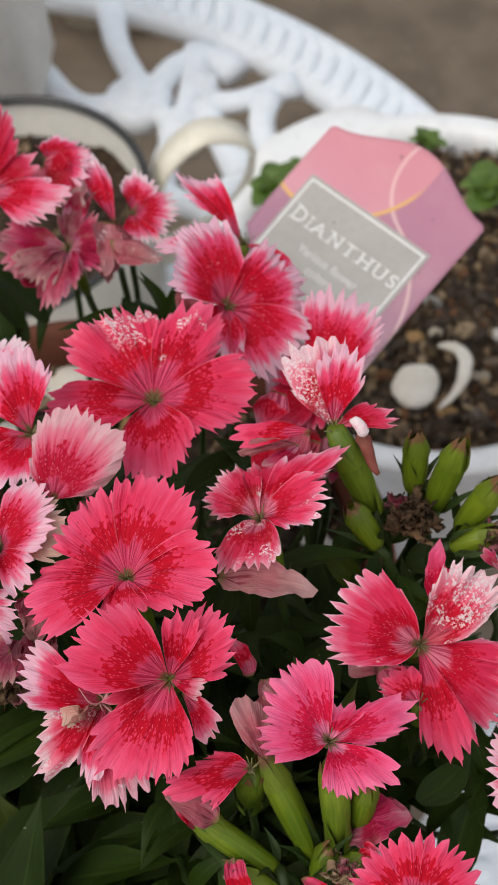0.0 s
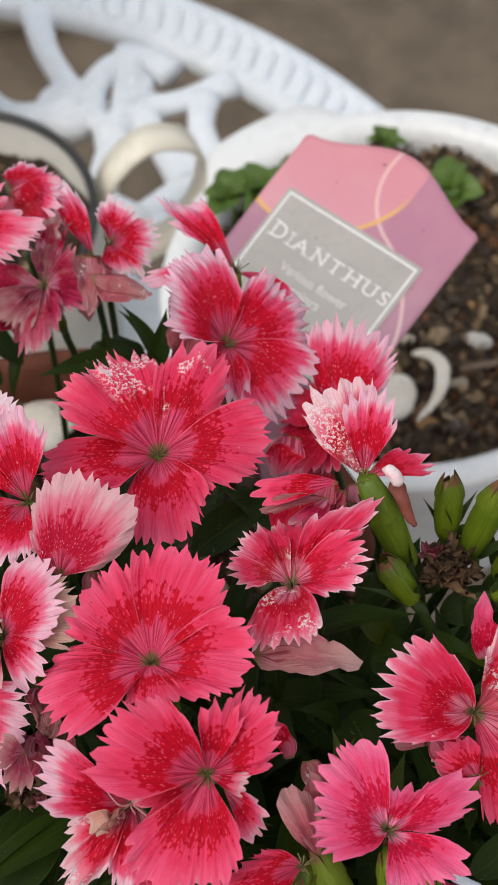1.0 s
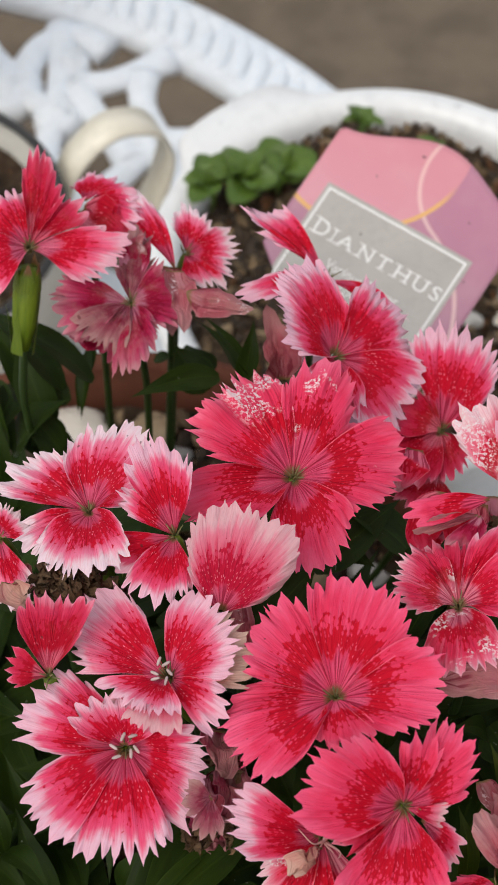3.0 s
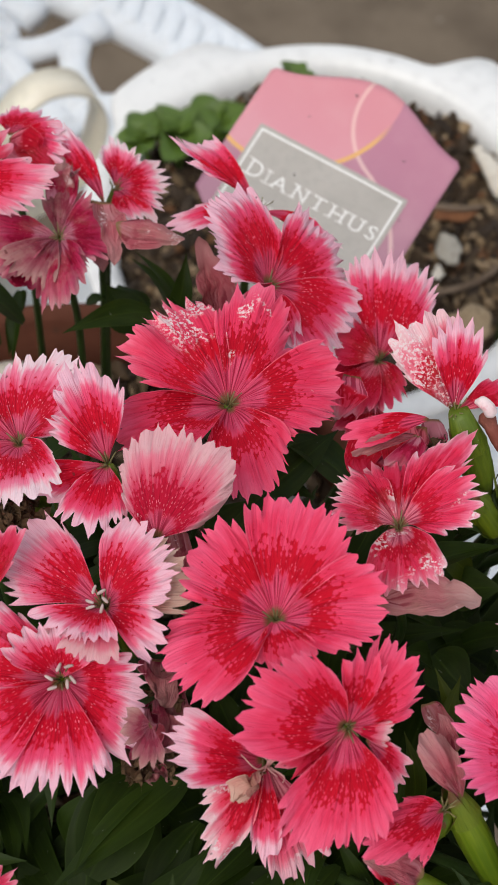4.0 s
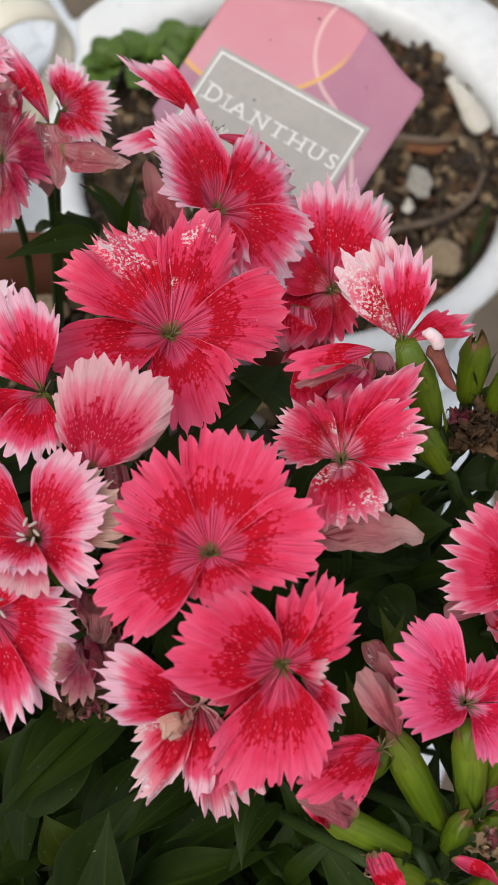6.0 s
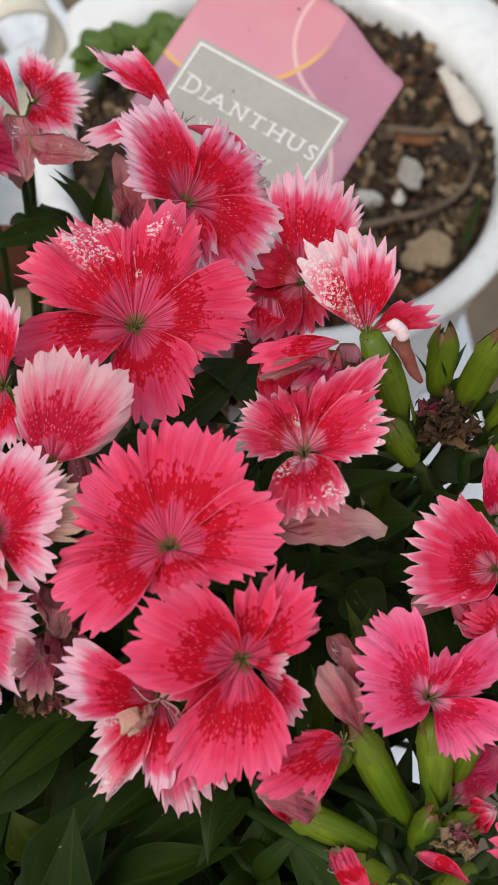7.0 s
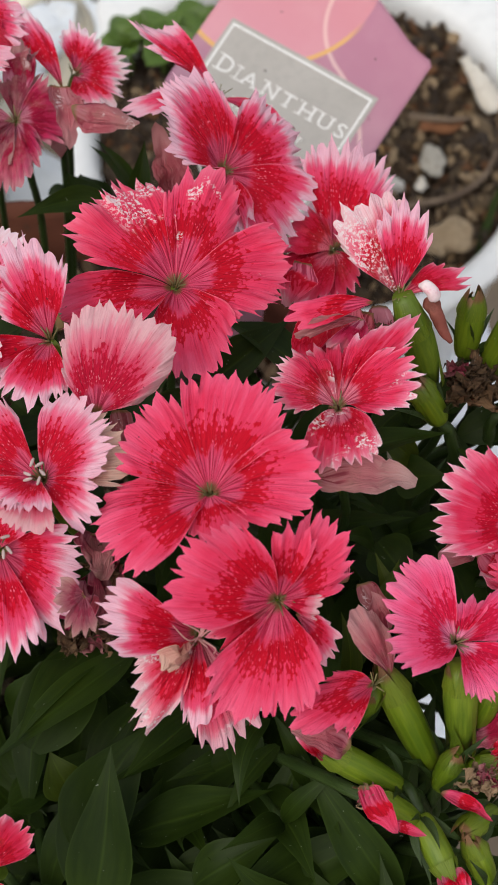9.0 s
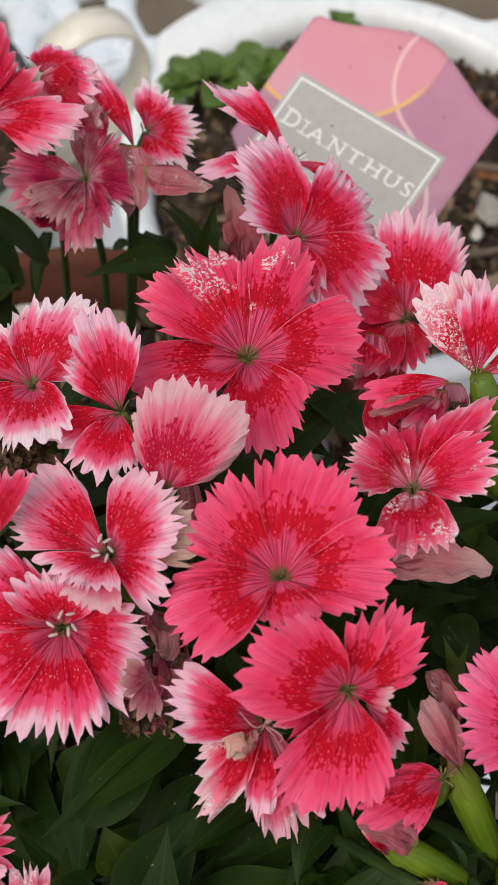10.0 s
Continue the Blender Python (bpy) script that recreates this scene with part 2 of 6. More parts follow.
def plant_material(name, dark, light, rough=0.45, stripes=True, tip=None, spec=0.35, relief=0.35, grain_of=26.0, rim=0.0, tip_from=0.86):
    k = Mat(name, rough=rough, spec=spec)
    u, v = k.uv()
    seed = k.math("MULTIPLY", k.chance(), 23.0)
    grain = k.noise(1.0, k.combine(k.math("MULTIPLY", u, 3.0), k.math("MULTIPLY", v, grain_of), seed), 4)
    blot = k.noise(60.0, None, 4)
    col = k.mix(k.step(k.math("MULTIPLY_ADD", grain, 0.5, k.math("MULTIPLY", blot, 0.6)), 0.35, 0.8), dark, light)
    col = k.mix(k.math("MULTIPLY", k.chance(), 0.35), col, tuple(c * 0.6 for c in dark))
    rib = k.math("SUBTRACT", 1.0, k.step(k.math("ABSOLUTE", k.math("SUBTRACT", v, 0.5)), 0.0, 0.045))
    if stripes:
        col = k.mix(k.math("MULTIPLY", rib, 0.35), col, tuple(min(1, c * 1.6) for c in light))
    if rim:
        side = k.math("SUBTRACT", 1.0, k.step(k.math("MINIMUM", v, k.math("SUBTRACT", 1.0, v)), 0.0, 0.035))
        col = k.mix(k.math("MULTIPLY", side, rim), col, tuple(min(1, c * 2.4 + 0.02) for c in light))
    if tip:
        col = k.mix(k.step(k.math("MULTIPLY_ADD", grain, 0.15, u), tip_from, tip_from + 0.2), col, tip)
    specks = k.step(k.noise(900.0, None, 2), 0.72, 0.78)
    col = k.mix(k.math("MULTIPLY", specks, 0.35), col, (0.45, 0.47, 0.4))
    k.color(col)
    k.bump(k.math("ADD", k.math("MULTIPLY", grain, 0.6), k.math("MULTIPLY", rib, -0.8)), relief, 0.0008)
    return k.m


LEAF = plant_material("leaf_green", (0.0120, 0.0240, 0.0024), (0.0265, 0.0470, 0.0050), 0.48, spec=0.11, relief=0.10, grain_of=9.0, rim=0.12)
YOUNG_LEAF = plant_material("young_leaf_green", (0.024, 0.040, 0.002), (0.050, 0.070, 0.005), 0.48, spec=0.14, relief=0.12, grain_of=9.0, rim=0.14)
STEM = plant_material("stem_green", (0.018, 0.038, 0.006), (0.048, 0.080, 0.016), 0.5, False)
CALYX = plant_material("calyx_green", (0.085, 0.150, 0.005), (0.24, 0.31, 0.018), 0.42, False, (0.33, 0.17, 0.09))
OPEN_CALYX = plant_material("open_calyx_green", (0.075, 0.125, 0.006), (0.20, 0.27, 0.020), 0.44, False)
SEPAL = plant_material("sepal_green", (0.085, 0.140, 0.006), (0.21, 0.26, 0.018), 0.45, False, (0.17, 0.082, 0.034), tip_from=0.60)
SUCCULENT = plant_material("sprout_green", (0.062, 0.115, 0.014), (0.15, 0.23, 0.035), 0.4, False)
HUSK = plant_material("dry_husk", (0.040, 0.022, 0.011), (0.24, 0.135, 0.065), 0.85, False)
TAN_HUSK = plant_material("tan_husk", (0.17, 0.105, 0.055), (0.46, 0.32, 0.19), 0.85, False)
PALE_STAMEN = plant_material("pale_stamen", (0.55, 0.24, 0.24), (0.78, 0.52, 0.48), 0.7, False, spec=0.1)


def plain(name, base, var, rough, scale=30.0, bump=0.2, spec=0.5, dirt=None, dirt_scale=40.0, dirt_lo=0.6, metal=0.0, dist=0.001):
    k = Mat(name, rough=rough, spec=spec, metal=metal)
    n1 = k.noise(scale, None, 5)
    n2 = k.noise(scale * 7, None, 4)
    col = k.mix(k.step(n1, 0.3, 0.7), base, var)
    col = k.mix(k.math("MULTIPLY", k.step(n2, 0.45, 0.7), 0.3), col, tuple(c * 0.75 for c in var))
    if dirt:
        col = k.mix(k.math("MULTIPLY", k.step(k.noise(dirt_scale, None, 6, 0.7), dirt_lo, dirt_lo + 0.12), 0.8), col, dirt)
    k.color(col)
    k.bump(k.math("ADD", n1, k.math("MULTIPLY", n2, 0.4)), bump, dist)
    return k.m


def chance_material(name, colors, rough=0.85, bump=0.5, scale=300.0):
    """Colours that change from piece to piece."""
    k = Mat(name, rough=rough, spec=0.3)
    r = k.node("ValToRGB")
    r.color_ramp.interpolation = "CONSTANT"
    for i, c in enumerate(colors):
        e = r.color_ramp.elements[i] if i < 2 else r.color_ramp.elements.new(0.5)
        e.color = (*c, 1)
    for i, e in enumerate(r.color_ramp.elements):
        e.position = i / len(colors)
    pick = k.math("FRACT", k.math("ADD", k.chance(), k.node("NewGeometry").outputs["Random Per Island"]))
    k.join(pick, r.inputs[0])
    n = k.noise(scale, None, 5, 0.65)
    col = k.mix(k.step(n, 0.3, 0.75), r.outputs[0], k.mix(0.5, r.outputs[0], (0.05, 0.04, 0.03)))
    k.color(col)
    k.bump(n, bump, 0.001)
    return k.m


WHITE_PAINT = plain("white_paint", (0.76, 0.80, 0.84), (0.82, 0.85, 0.87), 0.5, 25.0, 0.3, dirt=(0.34, 0.35, 0.36), dirt_scale=18.0, dirt_lo=0.62)
ENAMEL = plain("white_enamel", (0.80, 0.80, 0.78), (0.74, 0.74, 0.73), 0.28, 20.0, 0.06, dirt=(0.16, 0.15, 0.14), dirt_scale=170.0, dirt_lo=0.625)
GREY_ENAMEL = plain("grey_enamel", (0.44, 0.42, 0.37), (0.50, 0.48, 0.42), 0.35, 20.0, 0.05)
CREAM = plain("cream_enamel", (0.80, 0.75, 0.62), (0.74, 0.68, 0.55), 0.3, 20.0, 0.05)
BLACK_RIM = plain("black_rim", (0.02, 0.02, 0.02), (0.035, 0.033, 0.03), 0.35, 60.0, 0.1)
TERRACOTTA = plain("terracotta", (0.095, 0.032, 0.018), (0.135, 0.047, 0.027), 0.8, 60.0, 0.3, 0.15, dirt=(0.07, 0.04, 0.025))
SOIL = plain("soil", (0.040, 0.026, 0.016), (0.09, 0.06, 0.038), 0.95, 220.0, 1.0, 0.2, dist=0.003)
PAVING = plain("paving", (0.105, 0.080, 0.057), (0.16, 0.125, 0.090), 0.9, 14.0, 0.6, 0.2, dirt=(0.29, 0.25, 0.21), dirt_scale=62.0, dirt_lo=0.62)
POST_GREY = plain("weathered_grey", (0.82, 0.79, 0.73), (0.88, 0.85, 0.80), 0.7, 22.0, 0.2)
SHELL = plain("shell_white", (0.55, 0.49, 0.40), (0.66, 0.61, 0.52), 0.5, 90.0, 0.3, dirt=(0.3, 0.24, 0.18), dirt_scale=150.0)
WOOD = plain("twig_wood", (0.10, 0.065, 0.04), (0.17, 0.12, 0.08), 0.85, 150.0, 0.6)
GRAVEL = chance_material("gravel", [(0.035, 0.022, 0.013), (0.085, 0.052, 0.026), (0.22, 0.145, 0.075), (0.055, 0.036, 0.022), (0.32, 0.225, 0.13), (0.15, 0.062, 0.022), (0.065, 0.043, 0.027), (0.035, 0.024, 0.017), (0.13, 0.09, 0.05), (0.045, 0.03, 0.02)])
PEBBLE = chance_material("pebble", [(0.38, 0.33, 0.26), (0.25, 0.24, 0.22), (0.33, 0.19, 0.07), (0.52, 0.49, 0.44), (0.16, 0.13, 0.11), (0.42, 0.36, 0.27)], 0.75, 0.4, 120.0)

STYLE_TIP = plain("pistil_green", (0.11, 0.10, 0.03), (0.22, 0.19, 0.08), 0.6, 200.0, 0.1)
ANTHER = plain("anther_lilac", (0.42, 0.31, 0.29), (0.58, 0.46, 0.43), 0.7, 200.0, 0.2)
PEARL = plain("pale_curled_petal", (0.82, 0.70, 0.69), (0.80, 0.60, 0.61), 0.6, 240.0, 0.4, 0.1, dirt=(0.74, 0.25, 0.33), dirt_scale=200.0, dirt_lo=0.56)
RUSTY = plain("rusty_dry_petal", (0.19, 0.050, 0.036), (0.27, 0.088, 0.064), 0.7, 220.0, 0.5, 0.2, dirt=(0.16, 0.05, 0.035), dirt_scale=260.0, dirt_lo=0.5)
TAN_STONE = plain("tan_stone", (0.26, 0.185, 0.11), (0.36, 0.27, 0.17), 0.85, 160.0, 0.6, 0.2, dirt=(0.14, 0.1, 0.06), dirt_scale=200.0, dirt_lo=0.55)

PALE_PEBBLE = plain("pale_pebble", (0.30, 0.27, 0.22), (0.40, 0.37, 0.31), 0.7, 120.0, 0.4, dirt=(0.2, 0.16, 0.12), dirt_scale=160.0, dirt_lo=0.55)
RUST = plain("rust_bark", (0.15, 0.055, 0.02), (0.24, 0.10, 0.04), 0.9, 150.0, 0.7)

# ---- shaping helpers ----
def part(name, bm, material, parent=None, label="", smooth=True):
    me = bpy.data.meshes.new(name)
    bmesh.ops.recalc_face_normals(bm, faces=bm.faces)
    bm.to_mesh(me)
    bm.free()
    me.materials.append(material)
    if smooth:
        for p in me.polygons:
            p.use_smooth = True
    ob = new(name, me)
    ob.parent = parent
    return tagged(ob, label)


def empty(name, at):
    ob = new(name)
    ob.empty_display_size = 0.01
    ob.matrix_world = Matrix.Translation(at)
    return ob


def lathe(bm, profile, n=64, at=(0, 0, 0)):
    """A turned body: profile of (radius, height), open at its ends."""
    rings = []
    for r, z in profile:
        if r < 1e-6:
            rings.append([bm.verts.new((at[0], at[1], at[2] + z))])
        else:
            rings.append([bm.verts.new((at[0] + r * math.cos(2 * math.pi * i / n), at[1] + r * math.sin(2 * math.pi * i / n), at[2] + z)) for i in range(n)])
    for a, b in zip(rings, rings[1:]):
        for i in range(n):
            j = (i + 1) % n
            quad = [a[i % len(a)], a[j % len(a)], b[j % len(b)], b[i % len(b)]]
            quad = list(dict.fromkeys(quad))
            if len(quad) > 2:
                bm.faces.new(quad)
    return bm


def sweep(bm, points, radii, n=8, flat=1.0, cap=True):
    """A tube along points; flat squeezes its height."""
    pts = [Vector(p) for p in points]
    uv = bm.loops.layers.uv.get("UVMap") or bm.loops.layers.uv.new("UVMap")
    rings = []
    side = None
    for i, p in enumerate(pts):
        d = (pts[min(i + 1, len(pts) - 1)] - pts[max(i - 1, 0)]).normalized()
        ref = Vector((0, 0, 1)) if abs(d.z) < 0.9 else Vector((0, 1, 0))
        a = d.cross(ref).normalized()
        if side is not None and a.dot(side) < 0:
            a = -a
        side = a
        b = a.cross(d).normalized()
        r = radii[i] if isinstance(radii, (list, tuple)) else radii
        rings.append([bm.verts.new(p + (a * math.cos(2 * math.pi * k / n) + b * math.sin(2 * math.pi * k / n) * flat) * r) for k in range(n)])
    m = len(rings) - 1
    for i, (r1, r2) in enumerate(zip(rings, rings[1:])):
        for k in range(n):
            f = bm.faces.new((r1[k], r1[(k + 1) % n], r2[(k + 1) % n], r2[k]))
            for lp, q in zip(f.loops, ((i / m, k / n), (i / m, (k + 1) / n), ((i + 1) / m, (k + 1) / n), ((i + 1) / m, k / n))):
                lp[uv].uv = q
    if cap:
        bm.faces.new(rings[0][::-1])
        bm.faces.new(rings[-1])
    return bm


def curve_points(points, n=12):
    """A smooth line through the given points (Catmull-Rom)."""
    p = [Vector(q) for q in points]
    p = [p[0] * 2 - p[1]] + p + [p[-1] * 2 - p[-2]]
    out = []
    for i in range(1, len(p) - 2):
        for k in range(n):
            t = k / n
            a, b, c, d = p[i - 1], p[i], p[i + 1], p[i + 2]
            out.append(0.5 * (2 * b + (c - a) * t + (2 * a - 5 * b + 4 * c - d) * t * t + (3 * b - a - 3 * c + d) * t ** 3))
    return out + [p[-2]]


def lump(bm, at, size, rng, detail=2, rough=0.18, spin=True):
    """A stone: a ball squeezed and dented."""
    made = bmesh.ops.create_icosphere(bm, subdivisions=detail, radius=1.0)
    off = Vector((rng.random() * 50, rng.random() * 50, rng.random() * 50))
    turn = Euler([rng.random() * 6.28 for _ in range(3)] if spin else (0, 0, rng.uniform(-0.2, 0.2))).to_matrix()
    for v in made["verts"]:
        k = 1 + rough * noise.noise(v.co * 1.3 + off) * 2
        c = Vector((v.co.x * size[0], v.co.y * size[1], v.co.z * size[2])) * k
        v.co = turn @ c + Vector(at)
    return bm


# ---- ground and table ----
GROUND_Z = -0.70
TOP_Z = Vector((0, 0, 1))
bm = bmesh.new()
bmesh.ops.create_grid(bm, x_segments=40, y_segments=40, size=30)
for v in bm.verts:
    v.co.z = GROUND_Z
tagged(part("ground", bm, PAVING, smooth=False), "rough brown-grey paving under the garden table", "ground", kind="structure")

TC, TR = Vector((-0.27, 0.27, 0)), 0.385   # table centre and radius
table = tagged(empty("garden_table", (TC.x, TC.y, GROUND_Z)), "round white painted cast-metal garden table with openwork top", "table")


def on_table(bm):
    bm.transform(Matrix.Translation((-TC.x, -TC.y, -GROUND_Z)))
    return bm


bm = bmesh.new()
prof = [(TR - 0.040, -0.012), (TR - 0.041, -0.004), (TR - 0.036, 0.001), (TR - 0.030, 0.0005), (TR - 0.012, 0.0005), (TR - 0.006, 0.002), (TR, 0.0), (TR + 0.002, -0.006), (TR, -0.016), (TR - 0.006, -0.020), (TR - 0.034, -0.020), (TR - 0.040, -0.012)]
lathe(bm, prof, 160, TC)
part("rim", on_table(bm), WHITE_PAINT, table)
bm = bmesh.new()
for i in range(172):
    a = 2 * math.pi * i / 172
    pts = []
    for k in range(7):
        s = k / 6
        r, b = TR - 0.036 + 0.032 * s, a + (s - 0.5) * 0.05
        pts.append((TC.x + r * math.cos(b), TC.y + r * math.sin(b), 0.0005))
    sweep(bm, pts, [0.0028, 0.0049, 0.0057, 0.0061, 0.0057, 0.0049, 0.0028], 8, 0.40)
part("rope_moulding", on_table(bm), WHITE_PAINT, table, "twisted rope moulding on the rim")

# openwork of the table top: cast bars between the rim and the middle
def cast_bar(points, w=0.0076):
    bm = bmesh.new()
    line = curve_points([(x, y, -0.006) for x, y in points], 6)
    k = len(line) - 1
    sweep(bm, line, [w * (1 + 0.35 * abs(2 * i / k - 1) ** 2) for i in range(k + 1)], 10, 0.75)
    part("cast_bar", on_table(bm), WHITE_PAINT, table)


def cast_knot(x, y, r):
    bm = bmesh.new()
    lathe(bm, [(0, 0.006), (r * 0.3, 0.005), (r * 0.45, 0.001), (r * 0.7, 0.004), (r * 0.95, 0.0), (r, -0.006), (r * 0.9, -0.014), (0, -0.014)], 20, (x, y, -0.004))
    part("cast_knot", on_table(bm), WHITE_PAINT, table)


for line in (
    [(-0.225, 0.617), (-0.212, 0.587), (-0.193, 0.560), (-0.177, 0.541)],
    [(-0.177, 0.541), (-0.170, 0.572), (-0.152, 0.584), (-0.132, 0.572)],
    [(-0.160, 0.588), (-0.155, 0.552), (-0.152, 0.522)],
    [(-0.145, 0.543), (-0.123, 0.551), (-0.096, 0.570)],
    [(-0.110, 0.555), (-0.107, 0.532), (-0.095, 0.505)],
    [(-0.152, 0.522), (-0.154, 0.501), (-0.150, 0.470)],
    [(-0.095, 0.509), (-0.107, 0.490), (-0.124, 0.462)],
    [(-0.250, 0.552), (-0.215, 0.530), (-0.177, 0.541)],
    [(-0.145, 0.543), (-0.129, 0.519), (-0.107, 0.490)],
    [(-0.177, 0.541), (-0.165, 0.530), (-0.152, 0.522)],
    [(-0.095, 0.505), (-0.060, 0.515), (-0.035, 0.540)],
    [(-0.095, 0.505), (-0.080, 0.47), (-0.06, 0.44)],
    [(-0.150, 0.470), (-0.124, 0.462), (-0.09, 0.45)],
):
    cast_bar(line)
for x, y, r in ((-0.184, 0.541, 0.021), (-0.152, 0.560, 0.012), (-0.152, 0.521, 0.014), (-0.104, 0.507, 0.013), (-0.215, 0.520, 0.016)):
    cast_knot(x, y, r)
# the closed cast middle of the top, which the pots stand on
bm = lathe(bmesh.new(), [(0, 0.0), (0.10, 0.0), (0.20, -0.0005), (0.232, -0.001), (0.238, -0.006), (0.232, -0.014), (0, -0.014)], 96, (TC.x + 0.06, TC.y - 0.065, 0))
part("top_plate", on_table(bm), WHITE_PAINT, table, "closed middle of the cast table top")
for i in range(3):
    a = 2.1 * i + 0.4
    d = Vector((math.cos(a), math.sin(a), 0))
    bm = bmesh.new()
    line = curve_points([TC + d * 0.22 - TOP_Z * 0.014, TC + d * 0.12 - TOP_Z * 0.25, TC + d * 0.10 - TOP_Z * 0.45, TC + d * 0.26 + Vector((0, 0, GROUND_Z + 0.01))], 8)
    sweep(bm, line, 0.013, 10)
    part("leg", on_table(bm), WHITE_PAINT, table)

# ---- dianthus ----
POT = Vector((-0.05, 0.135, 0))
SOIL_Z = 0.185
TOP = Vector((0, 0, 1))


def along(values, s):
    """A smooth run through evenly spaced values, at s from 0 to 1."""
    k = len(values) - 1
    i = min(int(s * k), k - 1)
    f = s * k - i
    p0, p1, p2, p3 = values[max(i - 1, 0)], values[i], values[i + 1], values[min(i + 2, k)]
    return 0.5 * (2 * p1 + (p2 - p0) * f + (2 * p0 - 5 * p1 + 4 * p2 - p3) * f * f + (3 * p1 - p0 - 3 * p2 + p3) * f ** 3)


def petal(bm, a0, a1, radii, rng, layer=0, cup=0.05, wave=1.0, ragged=1.0, slope=0.2, fill=0.0):
    """A toothed fan from the origin, from the angle a0 to a1, with edge radii (m) at even steps; faces +z."""
    span, rt = abs(a1 - a0), max(radii)
    teeth = max(4, int(round(span * rt / 0.0020)))
    widths = [rng.uniform(0.35, 1.7) for _ in range(teeth)]
    total = sum(widths)
    depth = [min(0.22, rng.uniform(0.0009, 0.0030) * min(1.2, 0.45 + 0.55 * widths[k]) / rt) * ragged for k in range(teeth)]
    long = [rng.uniform(-0.045, 0.05) * ragged for _ in range(teeth)]
    flick = [rng.uniform(-0.05, 0.05) for _ in range(teeth)]
    lean = [rng.uniform(-0.012, 0.012) for _ in range(teeth)]
    rows = 16
    uv = bm.loops.layers.uv.get("UVMap") or bm.loops.layers.uv.new("UVMap")
    size = bm.loops.layers.uv.get("Size") or bm.loops.layers.uv.new("Size")
    slim = max(0.0, 1 - span / 0.8)
    ph, ph2 = rng.random() * 6.28, rng.random() * 6.28
    bend, folds = rng.uniform(-0.5, 0.9), rng.uniform(9, 15)
    cols, s0 = [], 0.0
    for k in range(teeth):
        w = widths[k] / total
        peak = rng.uniform(0.36, 0.64)
        nick = rng.uniform(0.3, 0.6)
        cols += [(s0, 1.0 - depth[k], 0, 0), (s0 + w * peak * 0.45, 1.0 - depth[k] * nick, flick[k] * 0.5, lean[k] * 0.3), (s0 + w * peak * 0.8, 1.0 - depth[k] * 0.14, flick[k], lean[k] * 0.8), (s0 + w * peak, 1.01 + long[k], flick[k], lean[k]),
                 (s0 + w * (peak + (1 - peak) * 0.25), 1.0 - depth[k] * 0.18, flick[k], lean[k] * 0.8), (s0 + w * (peak + (1 - peak) * 0.62), 1.0 - depth[k] * (0.92 - nick), flick[k] * 0.5, lean[k] * 0.3)]
        s0 += w
    cols.append((1.0, 1.0 - depth[-1], 0, 0))
    grid = []
    for s, tip, kink, slant in cols:
        t = 2 * s - 1
        r = along(radii, s) * (1.03 + 0.012 * math.sin(t * 6 + ph2))
        ang = a0 + (a1 - a0) * s
        col = []
        for j in range(rows + 1):
            u = j / rows
            w = 0.04 + 0.96 * u
            grow = 1 if u < 0.70 else 1 + (tip - 1) * ((u - 0.70) / 0.30) ** 1.25
            an = (a0 + a1) / 2 + (ang - (a0 + a1) / 2) * (1.0 + 0.05 * math.sin(u * math.pi) + fill * (1 - 0.75 * u) + slim * (1 - u) * 0.9) + slant * max(0, u - 0.8) * 5
            z = -0.13 * rt * (1 - u) ** 5 + cup * rt * u ** 1.5 * (0.5 + 0.5 * t * t * bend) - 0.24 * rt * max(0, u - 0.5) ** 2
            z += wave * rt * (0.030 * math.sin(t * 3.4 + ph) * u * u + 0.008 * math.sin(t * folds + ph2) * u)
            z += 0.016 * rt * wave * (noise.noise(Vector((u * 3.2, t * 3.4 + ph * 5, ph2))) * 1.6 * u + abs(noise.noise(Vector((u * 1.1, t * 7 + ph2 * 5, ph)))) * 1.5 * u)
            z += kink * rt * max(0, u - 0.72) * 2.6
            z += 0.0005 * max(0, abs(t) - 0.82) / 0.18 * min(1, u * 3)
            z += slope * t * min(span, 1.3) * rt * 0.13 * u + layer * 0.0010 * (0.12 + 0.88 * u)
            col.append((bm.verts.new((r * w * grow * math.cos(an), r * w * grow * math.sin(an), z)), u, s))
        grid.append(col)
    for c0, c1 in zip(grid, grid[1:]):
        for j in range(rows):
            q = (c0[j], c1[j], c1[j + 1], c0[j + 1])
            f = bm.faces.new([p[0] for p in q])
            for lp, p in zip(f.loops, q):
                lp[uv].uv = (p[1], p[2])
                lp[size].uv = (p[1] * rt * 1000, p[2] * span * rt * 600)


def turn_to(n):
    n = Vector(n).normalized()
    e1 = (Vector((1, 0, 0)) - n * n.x).normalized()
    e2 = n.cross(e1)
    return Matrix((e1, e2, n)).transposed()


